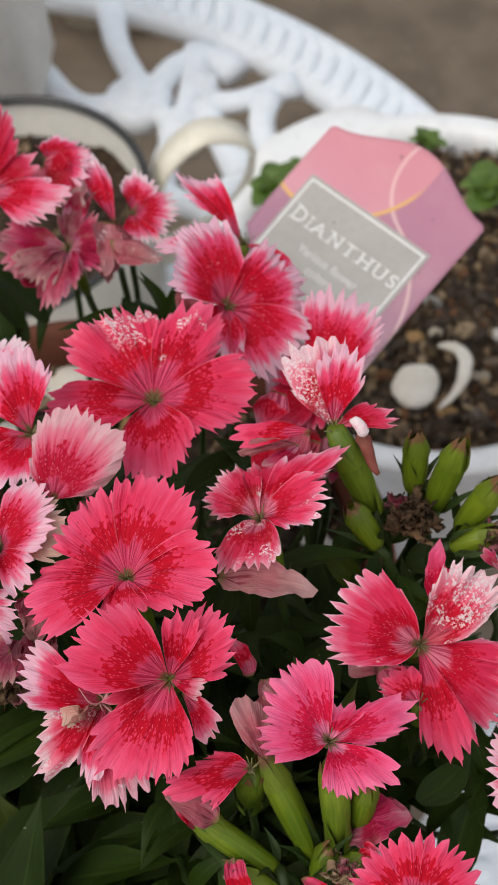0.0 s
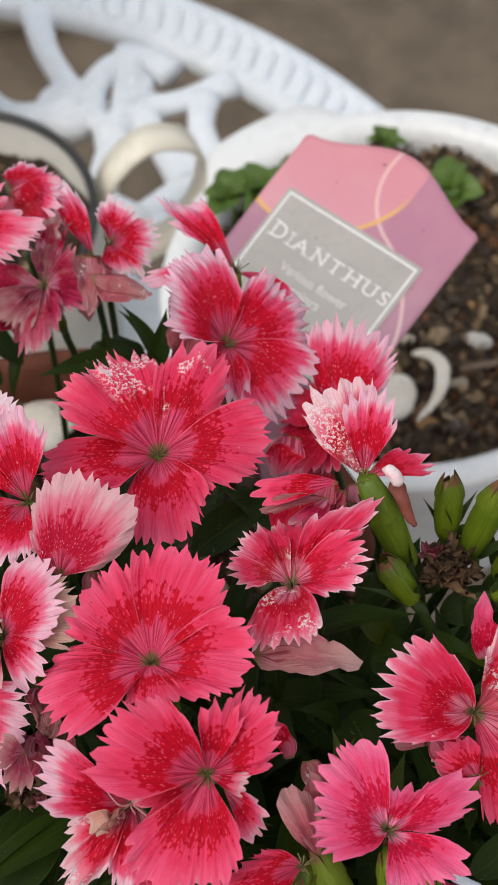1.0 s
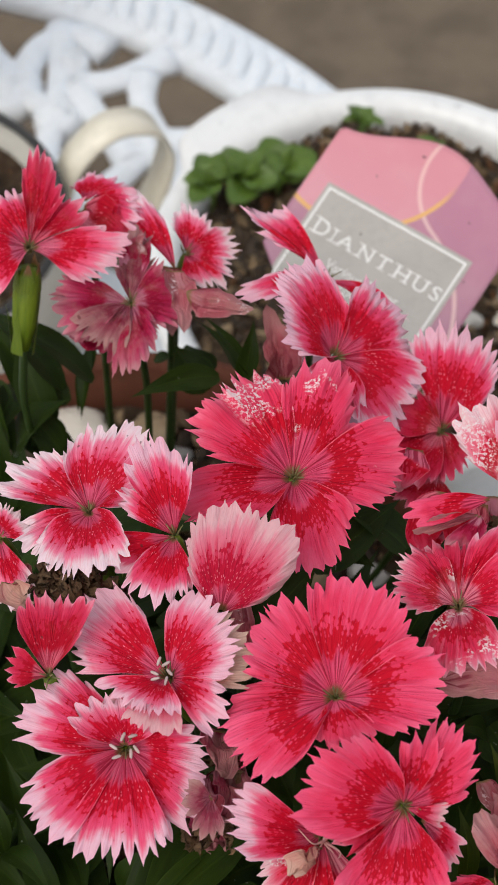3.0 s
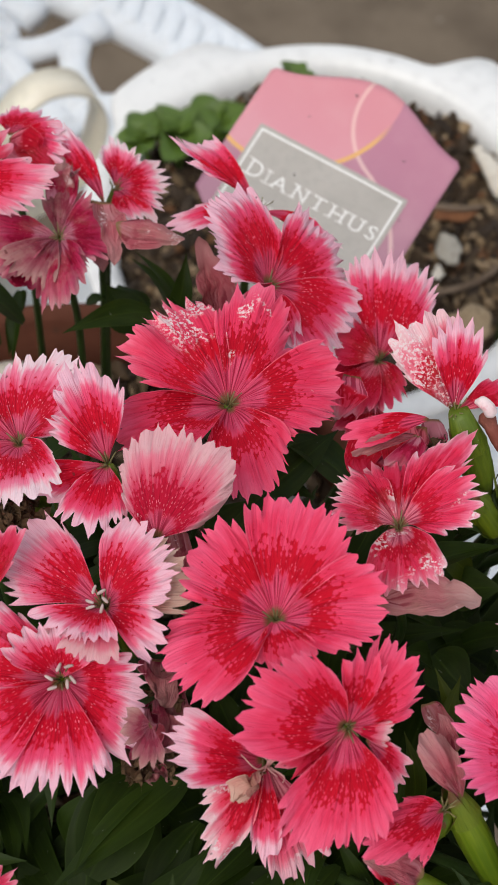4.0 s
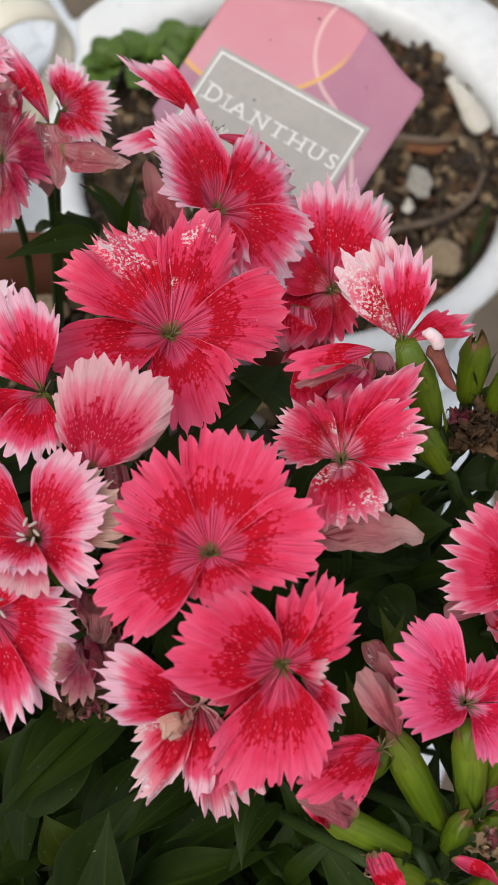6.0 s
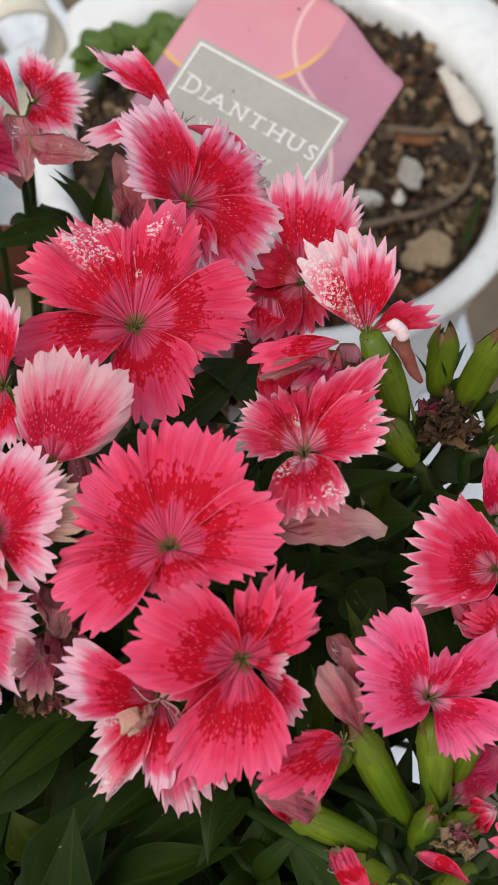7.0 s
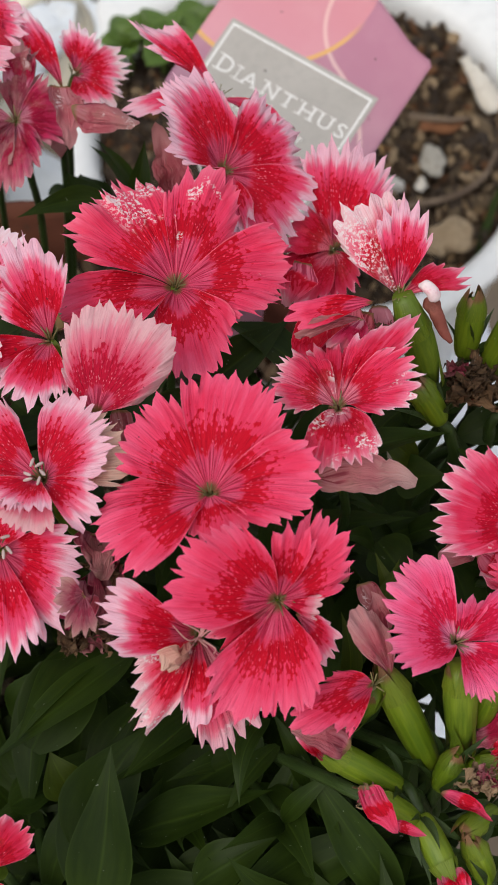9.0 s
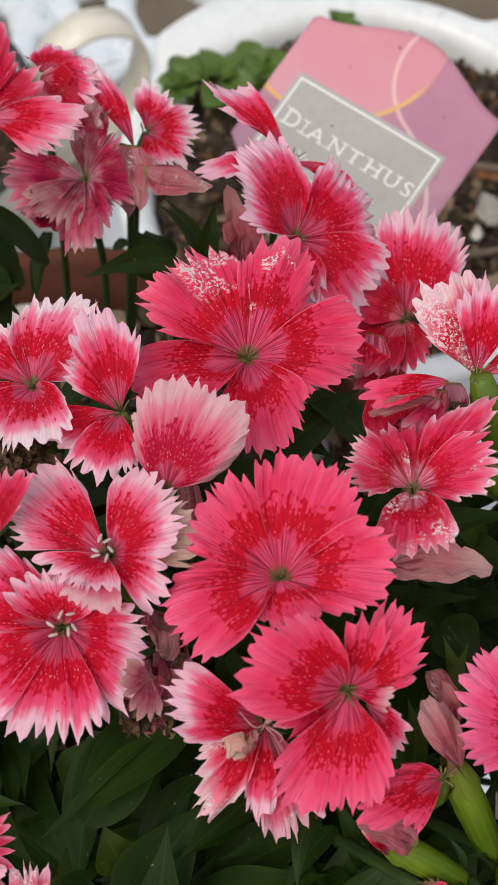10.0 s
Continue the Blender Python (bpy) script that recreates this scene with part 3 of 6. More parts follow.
STYLE = {
    "coral": "fully open coral-pink dianthus flower with a red ring",
    "coral_spot": "coral-pink dianthus flower dusted with white pollen",
    "coral_pale": "coral dianthus flower with pale toothed edges",
    "pale_tip": "crimson dianthus flower with pale pink fringed tips",
    "white_tip": "red dianthus flower with almost white fringed tips",
    "pale_mid": "rose-pink dianthus flower with pale toothed edges",
    "pink": "bright pink dianthus flower with a pale eye",
    "blotched": "fading dianthus flower blotched with white",
    "dusty": "dried dusty-pink dianthus petals still on their stem",
    "coral_mix": "coral dianthus flower with one pale-tipped petal",
    "wine": "folded wine-red dianthus petals",
    "wine_mix": "ageing wine-red dianthus flower with a pale fringe",
    "fading_mix": "fading crimson and white dianthus flower with blotched petals",
    "coral_patch": "coral dianthus flower with a white-blotched petal and brown spots",
    "blush": "pale pink dianthus petal with a crimson base",
    "withered": "withered mauve dianthus flower with curled petals",
}


def sag(p, foot):
    """Where a stem bends in from straight below its head towards its foot."""
    q = p.lerp(foot, 0.35)
    q.z = foot.z + 0.28 * (p.z - foot.z)
    return q


def stem_line(top, n, foot, dip=0.022):
    a = top - n * dip
    b = top - n * (dip + 0.012) - TOP * 0.014
    return curve_points([a, b, sag(b, foot), foot], 5)


def foot_of(p, rng, pull=0.45):
    f = POT.lerp(Vector((p.x, p.y, 0)), pull)
    off = Vector((f.x - POT.x, f.y - POT.y, 0))
    if off.length > 0.065:
        off *= 0.065 / off.length
    return Vector((POT.x + off.x + rng.uniform(-0.006, 0.006), POT.y + off.y + rng.uniform(-0.006, 0.006), SOIL_Z - 0.002))


MIXED = {"withered": ("withered", "dusty", "withered", "withered", "withered")}
RAGGED = {"coral": 0.95, "coral_spot": 1.0, "pink": 0.85, "blush": 0.55, "dusty": 0.3}


def ribbed(bm, line, radii, n=30):
    """A tube with fine ribs along it."""
    sweep(bm, line, radii, n)
    rows = len(line)
    bm.verts.ensure_lookup_table()
    for i in range(rows):
        c = Vector(line[i])
        for k in range(n):
            v = bm.verts[i * n + k]
            v.co = c + (v.co - c) * (1.0 + (0.022 if k % 2 else -0.022))
    return bm


def tooth(at, axis, out, side, r, length, lean):
    """A pointed sepal that hugs the calyx at its foot and closes in towards its tip."""
    bm = bmesh.new()
    uv = bm.loops.layers.uv.new("UVMap")
    grid = []
    for i in range(8):
        u = i / 7
        w = r * 0.62 * (1 - u) ** 0.75
        reach = r * (0.97 - (0.97 - lean) * u ** 1.5)
        row = []
        for k in range(5):
            t = k / 2 - 1
            row.append((bm.verts.new(at + axis * length * u + side * w * t + out * (reach - 0.25 * w * t * t)), u, k / 4))
        grid.append(row)
    for r0, r1 in zip(grid, grid[1:]):
        for k in range(4):
            q = (r0[k], r0[k + 1], r1[k + 1], r1[k])
            f = bm.faces.new([p[0] for p in q])
            for lp, p in zip(f.loops, q):
                lp[uv].uv = (p[1], p[2])
    return bm


def bloom(style, at, n, petals, calyx=True, anthers=False, axis=None, bare=False, looks=(), lifts=(), wave=1.9, fill=0.0, girth=1.0):
    """A flower: each petal is (from angle, to angle, edge radii in mm), laid one over the other; looks and lifts (degrees) go petal by petal."""
    rng = random.Random(repr((style, at)))
    c, n = Vector(at), Vector(n).normalized()
    axis = Vector(axis).normalized() if axis else (n + TOP * 0.6).normalized()
    foot = foot_of(c, rng)
    root = tagged(empty("dianthus_flower", foot), STYLE[style], "flower", "dianthus flowers")
    m3 = turn_to(n)
    put = Matrix.Translation(c - foot) @ m3.to_4x4()
    if not looks:
        looks = MIXED.get(style, (style,))
    for i, (a0, a1, *radii) in enumerate(petals):
        look_of = looks[i % len(looks)]
        bm = bmesh.new()
        petal(bm, radians(a0), radians(a1), [r / 1000 for r in radii], rng, i, rng.uniform(-0.03, 0.12), 5.0 if look_of in ("withered", "dusty") else wave, RAGGED.get(look_of, 1.0), 0.5 if fill else 0.1 if len(petals) > 3 else 0.5, fill)
        if lifts and lifts[i]:
            mid = radians((a0 + a1) / 2)
            bm.transform(Matrix.Rotation(radians(-lifts[i]), 4, Vector((-math.sin(mid), math.cos(mid), 0))))
        bm.transform(put)
        part("petal", bm, PETAL[look_of], root)
    if not bare:
        bm = bmesh.new()
        for k in range(6):
            a = k * 1.05 + rng.random()
            r = 0.0005 + 0.0010 * rng.random()
            sweep(bm, [(0.0002 * math.cos(a), 0.0002 * math.sin(a), -0.004), (r * 0.6 * math.cos(a), r * 0.6 * math.sin(a), -0.0012), (r * 1.6 * math.cos(a), r * 1.6 * math.sin(a), 0.0006)], [0.00018, 0.00016, 0.0001], 5)
        bm.transform(put)
        bmesh.ops.create_icosphere(bm, subdivisions=2, radius=0.0008, matrix=put @ Matrix.Translation((0, 0, -0.0036)))
        part("pistil", bm, STYLE_TIP, root)
    if anthers:
        for k in range(6):
            a = k * 1.05 + rng.uniform(-0.3, 0.3)
            r = rng.uniform(0.0012, 0.0022)
            d = Vector((math.cos(a), math.sin(a), 0))
            bm = bmesh.new()
            sweep(bm, [d * 0.0003 + Vector((0, 0, -0.003)), d * r * 0.6 + Vector((0, 0, 0.0004)), d * r + Vector((0, 0, 0.0012))], 0.00014, 5)
            bm.transform(put)
            stamen = part("stamen", bm, STYLE_TIP, root)
            q = d.cross(TOP).normalized() * 0.6 + d * 0.8
            mid = d * r + Vector((0, 0, 0.0015))
            bm = sweep(bmesh.new(), [mid - q * 0.0008, mid - q * 0.0006, mid, mid + q * 0.0006, mid + q * 0.0008], [0.00008, 0.00024, 0.00030, 0.00024, 0.00008], 7)
            bm.transform(put)
            part("anther", bm, ANTHER, stamen, "pale lilac anther")
    if not bare:
        bm = bmesh.new()
        k = girth if calyx else 0.55
        pts = [c - foot - axis * d for d in ((0.0008 if style == "wine" else 0.0050, 0.007, 0.012, 0.018, 0.024) if calyx else (0.0026, 0.006, 0.012, 0.018, 0.023))]
        ribbed(bm, pts, [0.0017 * k, 0.0026 * k, 0.0029 * k, 0.0026 * k, 0.0014 * k])
        green = part("calyx", bm, OPEN_CALYX, root)
        if calyx:
            e1 = axis.orthogonal().normalized()
            e2 = axis.cross(e1)
            for j in range(5):
                a = j * 1.2566 + rng.random() * 0.4
                out = e1 * math.cos(a) + e2 * math.sin(a)
                part("sepal_tooth", tooth(c - foot - axis * 0.0100, axis, out, axis.cross(out), 0.0030 * girth, rng.uniform(0.0055, 0.0080), rng.uniform(0.5, 0.9)), SEPAL, green)
            for j in range(4):
                a = j * 1.57 + rng.random()
                out = e1 * math.cos(a) + e2 * math.sin(a)
                part("bract", tooth(c - foot - axis * 0.0245, axis, out, axis.cross(out), 0.0026, rng.uniform(0.008, 0.013), rng.uniform(0.9, 1.7)), OPEN_CALYX, green)
    bm = bmesh.new()
    line = [p - foot for p in stem_line(c, axis, foot)]
    sweep(bm, line, 0.0009, 8)
    part("stem", bm, STEM, root)
    return root


bloom('coral_spot', (-0.0063, 0.1262, 0.3162), (0.12, -0.03, 0.99), [(-107, -35, 12.6, 17.5, 19.3, 19, 18.3, 14.7, 12.6), (-174, -116, 17.8, 21, 21.8, 20, 16.5, 11.9), (-33, 37, 11.9, 15.5, 17.4, 18.8, 20, 20.9, 18.9), (45, 103, 16.5, 17.2, 23.1, 22.8, 21.2, 16.7), (104, 185, 18.6, 21.5, 21.1, 20.3, 19.6, 20.7, 18.8, 15)], calyx=False, looks=('coral', 'coral', 'coral_light', 'coral_light', 'coral_spot'), fill=0.24)
bloom('coral', (0.0027, 0.0816, 0.3241), (-0.15, -0.04, 0.99), [(-114, -40, 6.3, 8.3, 8.4, 8.6, 8.9, 9.5, 10.2), (173, 247, 14.1, 16.6, 17.8, 18.7, 17.6, 17.5, 12.8), (107, 172, 14.1, 18.1, 17.9, 17.3, 15.3, 14.1), (-38, 32, 11.5, 13.1, 16.7, 16.8, 17.5, 17.4, 14.6), (34, 105, 13.6, 16.4, 17.8, 18.3, 18.6, 18.1, 16.2)], calyx=False, fill=0.24)
bloom('pale_tip', (0.0007, 0.1584, 0.3087), (0.51, -0.05, 0.86), [(-136, -60, 10.1, 10.2, 11.3, 13.5, 14.7, 14, 11.3), (-68, 12, 16.8, 16.1, 18.2, 18.9, 18.2, 18.2, 18.8, 16.2), (11, 89, 15.5, 18.6, 19.9, 20, 18, 17.7, 17, 12.7), (96, 220, 11.8, 20.9, 20, 19.2, 16.4, 15.4, 14.8, 8)], calyx=False, fill=0.24)
bloom('pale_tip', (-0.0026, 0.1821, 0.3038), (0.20, 0.10, 0.97), [(-166, -134, 11, 20.5, 19.7, 15.8), (-41, -20, 17.4, 17.8, 18.1, 15.2), (127, 176, 17.9, 20.8, 21.9, 17.5, 12.9)], calyx=False)
bloom('coral', (0.0151, 0.0659, 0.3186), (0.18, -0.52, 0.83), [(-164, -129, 10.9, 12, 11.6, 9.4), (-24, 17, 6, 6.2, 6.3, 6.5, 6.6), (12, 80, 9.4, 11.6, 13.2, 14.6, 15.2, 14.2), (66, 106, 10.8, 12.6, 13.4, 12.2, 10.6), (-142, -48, 14.6, 18.1, 19.3, 17.5, 16.7, 15.6, 13.1, 8.3), (111, 195, 9.2, 15.2, 16.5, 18.4, 18.2, 18.1, 18.2, 12.7)], calyx=False, looks=('wine', 'blush', 'coral', 'coral', 'coral', 'coral'))
bloom('fading_mix', (0.0028, 0.0624, 0.3108), (0.21, -0.49, 0.85), [(-96, -40, 13, 17.8, 19, 19, 18.4, 16), (-106, -78, 10.9, 13.9, 14.7, 12.6), (-161, -104, 10.5, 11.8, 13.3, 16.1, 17.4, 11.3), (143, 206, 16.5, 16.4, 15.8, 14.8, 13.2, 5.6)], calyx=False, looks=('faded_tip', 'pale_tip', 'blotched', 'pale_tip'))
bloom('pale_mid', (-0.0250, 0.0848, 0.3184), (-0.29, -0.02, 0.96), [(-14, 45, 13.8, 15, 15.2, 14.8, 14.5, 14.4), (-158, -62, 11.2, 10.2, 9.6, 9.8, 10.6, 10.6), (-52, -13, 13.8, 14.5, 13.3, 12), (-11, 88, 11.8, 12.3, 13.6, 14, 14.1, 14.5, 15.2, 11.4), (111, 183, 10.2, 18.4, 19.6, 19.4, 18.1, 15.3, 13.9), (-166, -54, 10.8, 9.2, 8.4, 7.9, 8.5, 9.1, 10)], calyx=False, anthers=True, looks=('beige', 'blush', 'pale_mid', 'pale_mid', 'pale_mid', 'pale_mid'))
bloom('dusty', (0.0337, 0.0589, 0.3084), (0.00, -0.30, 0.95), [(86, 150, 4.6, 7.2, 9.6, 11.6, 11.8, 9.6, 5.4)], calyx=False, bare=True)
bloom('coral', (0.0315, 0.0581, 0.3075), (0.15, -0.05, 0.99), [(162, 246, 5.4, 7, 8.8, 11.8, 16.2, 15, 11, 10.6)])
bloom('pale_tip', (-0.0305, 0.0736, 0.3140), (0.06, -0.25, 0.97), [(125, 191, 11, 16.4, 17, 17.3, 17.8, 17.3, 11), (-165, -116, 11.9, 17.7, 18.6, 18.4, 17.6), (-60, 20, 16.5, 16.3, 15.8, 14.8, 13.7, 12.9, 12.1, 11.5), (-118, -58, 16.8, 18.2, 17.5, 17.9, 17.7, 16.7), (35, 163, 6.5, 6.4, 6.6, 7.2, 7.9, 9, 10.3, 9.7)], calyx=False, anthers=True, looks=('pale_tip', 'pale_tip', 'pale_tip', 'pale_tip', 'pale_mid'), fill=0.24)
bloom('white_tip', (-0.0425, 0.1149, 0.3183), (-0.15, 0.04, 0.99), [(-169, -123, 11.4, 12.4, 13.9, 12.9, 12.5), (116, 183, 9.5, 14.1, 16.6, 17.3, 17.8, 17.1, 11.1), (1, 117, 6, 8.9, 12.8, 15.8, 17.8, 15.7, 15.2, 10.3), (-135, -37, 9.4, 12.7, 14, 15, 16, 16.4, 16.3, 8.6)], fill=0.24)
bloom('pale_tip', (-0.0261, 0.1089, 0.3219), (0.00, -0.28, 0.96), [(-178, -132, 12.4, 13.6, 12.4, 10.2), (139, 164, 12.7, 12.1, 10.9, 7.8), (-141, -57, 7.7, 12.4, 12.3, 13.1, 12.8, 11, 10.5, 8.4), (69, 136, 6.6, 12.3, 14.1, 16.7, 16.9, 16.2, 13.4)], calyx=False)
bloom('blush', (-0.0174, 0.0950, 0.3215), (-0.17, -0.38, 0.91), [(19, 130, 7.4, 14.4, 18.6, 18.2, 18.4, 17.3, 14.6, 8.5)], calyx=False, bare=True)
bloom('wine_mix', (0.0225, 0.1509, 0.2951), (0.00, -0.28, 0.96), [(-95, -38, 11.3, 11, 10.6, 9.7, 8.6, 5.7), (-169, -95, 10.3, 11.6, 12.8, 15.2, 14.3, 13, 11.3), (117, 198, 6.8, 9, 9.4, 9.5, 9.7, 10, 10.1, 10), (39, 124, 10.6, 16.9, 20.4, 21, 20, 20.6, 18.5, 6.6)], calyx=False, looks=('wine', 'wine', 'wine', 'pale_tip'), fill=0.24)
bloom('wine', (0.0326, 0.1211, 0.3242), (0.00, -0.28, 0.96), [(8, 52, 11.4, 12, 11, 9, 7)], axis=(-0.34, 0.14, 0.93), girth=1.08)
bloom('blotched', (0.0321, 0.1210, 0.3238), (-0.10, -0.35, 0.93), [(60, 112, 10.5, 14.5, 15.8, 15.2, 12), (84, 150, 13.5, 16.8, 17.4, 16.6, 17.2, 15, 9.5)], calyx=False, bare=True, looks=('pale_tip', 'blotched'), lifts=(14, 8))
bloom('coral', (0.0285, 0.1203, 0.3232), (0.00, -0.28, 0.96), [(-178, -148, 9.8, 15.6, 15.5, 12.6)], calyx=False, bare=True)
bloom('coral_pale', (0.0225, 0.1009, 0.3211), (-0.19, 0.16, 0.97), [(68, 122, 9, 11.5, 12.6, 12.4, 10), (-129, -47, 8.4, 12, 14.8, 14.9, 14.8, 14.7, 13.9, 9.3), (103, 215, 10.2, 14, 13, 11.7, 10.9, 9.8, 8.2, 6.4), (32, 73, 13.5, 17.6, 21.6, 14.4, 10.6), (-38, 41, 9.3, 9.9, 12.3, 13.7, 14.1, 13.8, 13.3, 11.2)], looks=('wine', 'coral_worn', 'coral_worn', 'coral_edge', 'coral_edge'), fill=0.12)
bloom('coral_patch', (0.0566, 0.0872, 0.3068), (0.32, -0.57, 0.76), [(-56, 18, 17.1, 20.9, 21.5, 20.4, 19.2, 18, 11.1), (-84, -49, 16.4, 20.2, 22, 19.6), (27, 98, 9.2, 16.5, 19.3, 18.2, 17.6, 15.9, 10.4), (117, 205, 9.4, 18, 19.3, 19.4, 19.7, 19.1, 16.3, 6.4)], looks=('coral_edge', 'coral', 'blotched', 'coral_edge'))
bloom('pink', (0.0443, 0.0651, 0.3094), (0.23, -0.08, 0.97), [(51, 112, 8.4, 8.8, 8, 6.6, 6.3, 6.3), (3, 60, 6.6, 9.6, 14.2, 17.5, 15.1, 8.9), (-92, -3, 9.3, 9.4, 10.1, 10.7, 11.1, 12.5, 13.7, 10.5), (105, 237, 13.2, 14.6, 14.7, 14.3, 12.8, 13.2, 11.7, 5.8)], axis=(-0.15, 0.48, 0.86))
bloom('coral_mix', (-0.0644, 0.1783, 0.3113), (0.25, -0.29, 0.92), [(94, 167, 11.2, 12.6, 13.3, 13.2, 13, 12.6, 12.2), (172, 250, 11.8, 12.3, 12.7, 13.2, 13.8, 14.7, 14.2), (29, 85, 13, 14.2, 13.7, 11.5, 9.8, 8.4), (60, 106, 11.4, 13.6, 16.2, 18.8, 19.4, 13.0), (-37, 23, 12.2, 15.4, 16.9, 18.7, 20.3, 13.8)], looks=('pale_tip', 'coral_pale', 'wine', 'wine', 'coral_pale'), axis=(0.10, 0.50, 0.86))
bloom('white_tip', (-0.0339, 0.1908, 0.2974), (0.25, -0.10, 0.96), [(-95, -32, 8.8, 9.2, 9.6, 10.2, 11.2, 12.4), (-32, 44, 12.4, 10.7, 10.3, 11.4, 11.3, 10.7, 8.8), (36, 149, 9.5, 8.5, 9.2, 10.1, 10.6, 8.7, 6.6, 4.2)], calyx=False)
bloom('white_tip', (-0.0348, 0.1827, 0.3020), (0.20, -0.20, 0.96), [(111, 150, 13.8, 18.4, 19.6, 18.2, 8.9)], calyx=False, bare=True)
bloom('withered', (-0.0437, 0.1727, 0.3022), (0.00, -0.28, 0.96), [(-44, 59, 9.4, 12.2, 12.3, 11.8, 11.3, 11.1, 10.7, 9.9), (63, 123, 9.8, 12.8, 16.4, 16.3, 9.7, 7.2), (154, 238, 9.9, 14.4, 15, 15.3, 15.9, 15.6, 13.4, 8.2), (-156, -81, 12.7, 13, 12.8, 12.3, 12.1, 12.6, 10.1), (-104, -37, 13.9, 17.1, 16.8, 16, 14.2, 10.4, 7.9)], calyx=False, looks=('withered', 'mauve', 'withered', 'mauve', 'withered'))
bloom('wine', (-0.0441, 0.0825, 0.3200), (0.00, -0.28, 0.96), [(138, 212, 7.1, 7.1, 7, 6.9, 6.7, 6, 5.3), (51, 126, 7.4, 14.3, 13.1, 12.9, 12.7, 12.7, 10.2)], calyx=False)
bloom('pale_tip', (-0.0563, 0.1959, 0.3067), (0.00, 0.10, 0.99), [(29, 148, 11.2, 7.1, 4.1), (-37, 12, 14.8, 13.3, 11.1)], calyx=False, bare=True)
bloom('white_tip', (-0.0590, 0.1116, 0.3106), (0.00, -0.28, 0.96), [(-4, 141, 6.2, 5.8, 7.3), (-87, -42, 10.9, 14.5, 10.7)], calyx=False)
bloom('coral', (0.0578, 0.0781, 0.3029), (0.00, -0.28, 0.96), [(95, 180, 6.3, 7.9, 7.4)], calyx=False)
bloom('blotched', (-0.0291, 0.0270, 0.2931), (0.00, -0.28, 0.96), [(87, 153, 13.3, 13.6, 13.0), (22, 79, 8.9, 10.3, 9.0), (-157, -22, 8.0, 6.8, 7.6)], calyx=False, looks=('faded_tip', 'wine'), wave=3.0)
bloom('blotched', (-0.0467, 0.0394, 0.2985), (0.00, -0.28, 0.96), [(-6, 69, 12.4, 12.4, 10.7), (-61, 0, 8.6, 10.7, 12.2), (85, 153, 10.7, 11.2, 8.3)], calyx=False, looks=('wine', 'faded_tip'), wave=3.0)
bloom('coral', (0.0639, 0.0417, 0.3053), (0.00, -0.28, 0.96), [(84, 178, 11.3, 11.2, 11.2), (13, 90, 11.2, 12.2, 11.4), (-136, -10, 10.6, 8.9, 11.4)], calyx=False)
bloom('pale_tip', (0.0817, 0.0693, 0.3015), (0.00, -0.28, 0.96), [(-226, -126, 11.8, 9.5, 9.6), (51, 140, 7.9, 11.9, 11.9)], calyx=False)
bloom('coral_pale', (0.0181, 0.0645, 0.3180), (0.51, -0.41, 0.76), [(-62, -3, 10.6, 9.7, 3.9)], calyx=False, bare=True)
bloom('withered', (-0.0154, 0.0659, 0.3163), (0.20, -0.40, 0.90), [(-227, -134, 4.2, 4.6, 5.0), (-128, -62, 5.5, 6.7, 5.4)], calyx=False, bare=True, looks=('mauve', 'mauve'))
bloom('withered', (0.0265, 0.1178, 0.3214), (0.00, -0.28, 0.96), [(-141, -75, 8.4, 7.5, 4.0), (-170, -150, 7.7, 11.9, 8.7)], calyx=False, bare=True)
bloom('withered', (0.0680, 0.1020, 0.3149), (0.00, -0.28, 0.96), [(115, 169, 3.8, 5.3, 2.8)], calyx=False, bare=True)
bloom('wine', (0.0218, 0.1435, 0.2906), (0.00, -0.28, 0.96), [(-150, -55, 10.1, 8.3, 8.2)], calyx=False, bare=True)


# ---- leaves and buds ----
def blade_mesh(base, tip, width, rng, arch=0.12, fold=0.25, n=12, point=1.25):
    """A lance-shaped leaf from base to tip."""
    bm = bmesh.new()
    uv = bm.loops.layers.uv.new("UVMap")
    size = bm.loops.layers.uv.new("Size")
    base, tip = Vector(base), Vector(tip)
    d = tip - base
    length = d.length
    d.normalize()
    side = d.cross(TOP)
    side = side.normalized() if side.length > 1e-3 else Vector((1, 0, 0))
    up = side.cross(d).normalized()
    roll = rng.uniform(-0.5, 0.5)
    side, up = side * math.cos(roll) + up * math.sin(roll), up * math.cos(roll) - side * math.sin(roll)
    bow = rng.uniform(-0.06, 0.06)
    grid = []
    for i in range(n + 1):
        u = i / n
        w = width / 2 * (math.sin(math.pi * min(1, u ** 0.72 * 0.97 + 0.03)) ** point + 0.25 * (1 - u) ** 1.5)
        mid = base + d * length * u + up * length * arch * math.sin(math.pi * u) + side * length * bow * math.sin(math.pi * u)
        row = []
        for k in range(7):
            s = k / 3 - 1
            lift = fold * w * abs(s) ** 1.3 + 0.05 * w * math.sin(u * 9 + s * 3)
            row.append((bm.verts.new(mid + side * w * s + up * lift), u, k / 6))
        grid.append(row)
    for r0, r1 in zip(grid, grid[1:]):
        for k in range(6):
            q = (r0[k], r0[k + 1], r1[k + 1], r1[k])
            f = bm.faces.new([p[0] for p in q])
            for lp, p in zip(f.loops, q):
                lp[uv].uv = (p[1], p[2])
                lp[size].uv = (p[1] * length * 1000, p[2] * width * 1000)
    return bm


CROWN = Vector((POT.x, POT.y, SOIL_Z))
foliage = tagged(empty("dianthus_foliage", CROWN), "dark green lance-shaped dianthus leaves growing in the pot", "plant")
leaf_rng = random.Random(11)


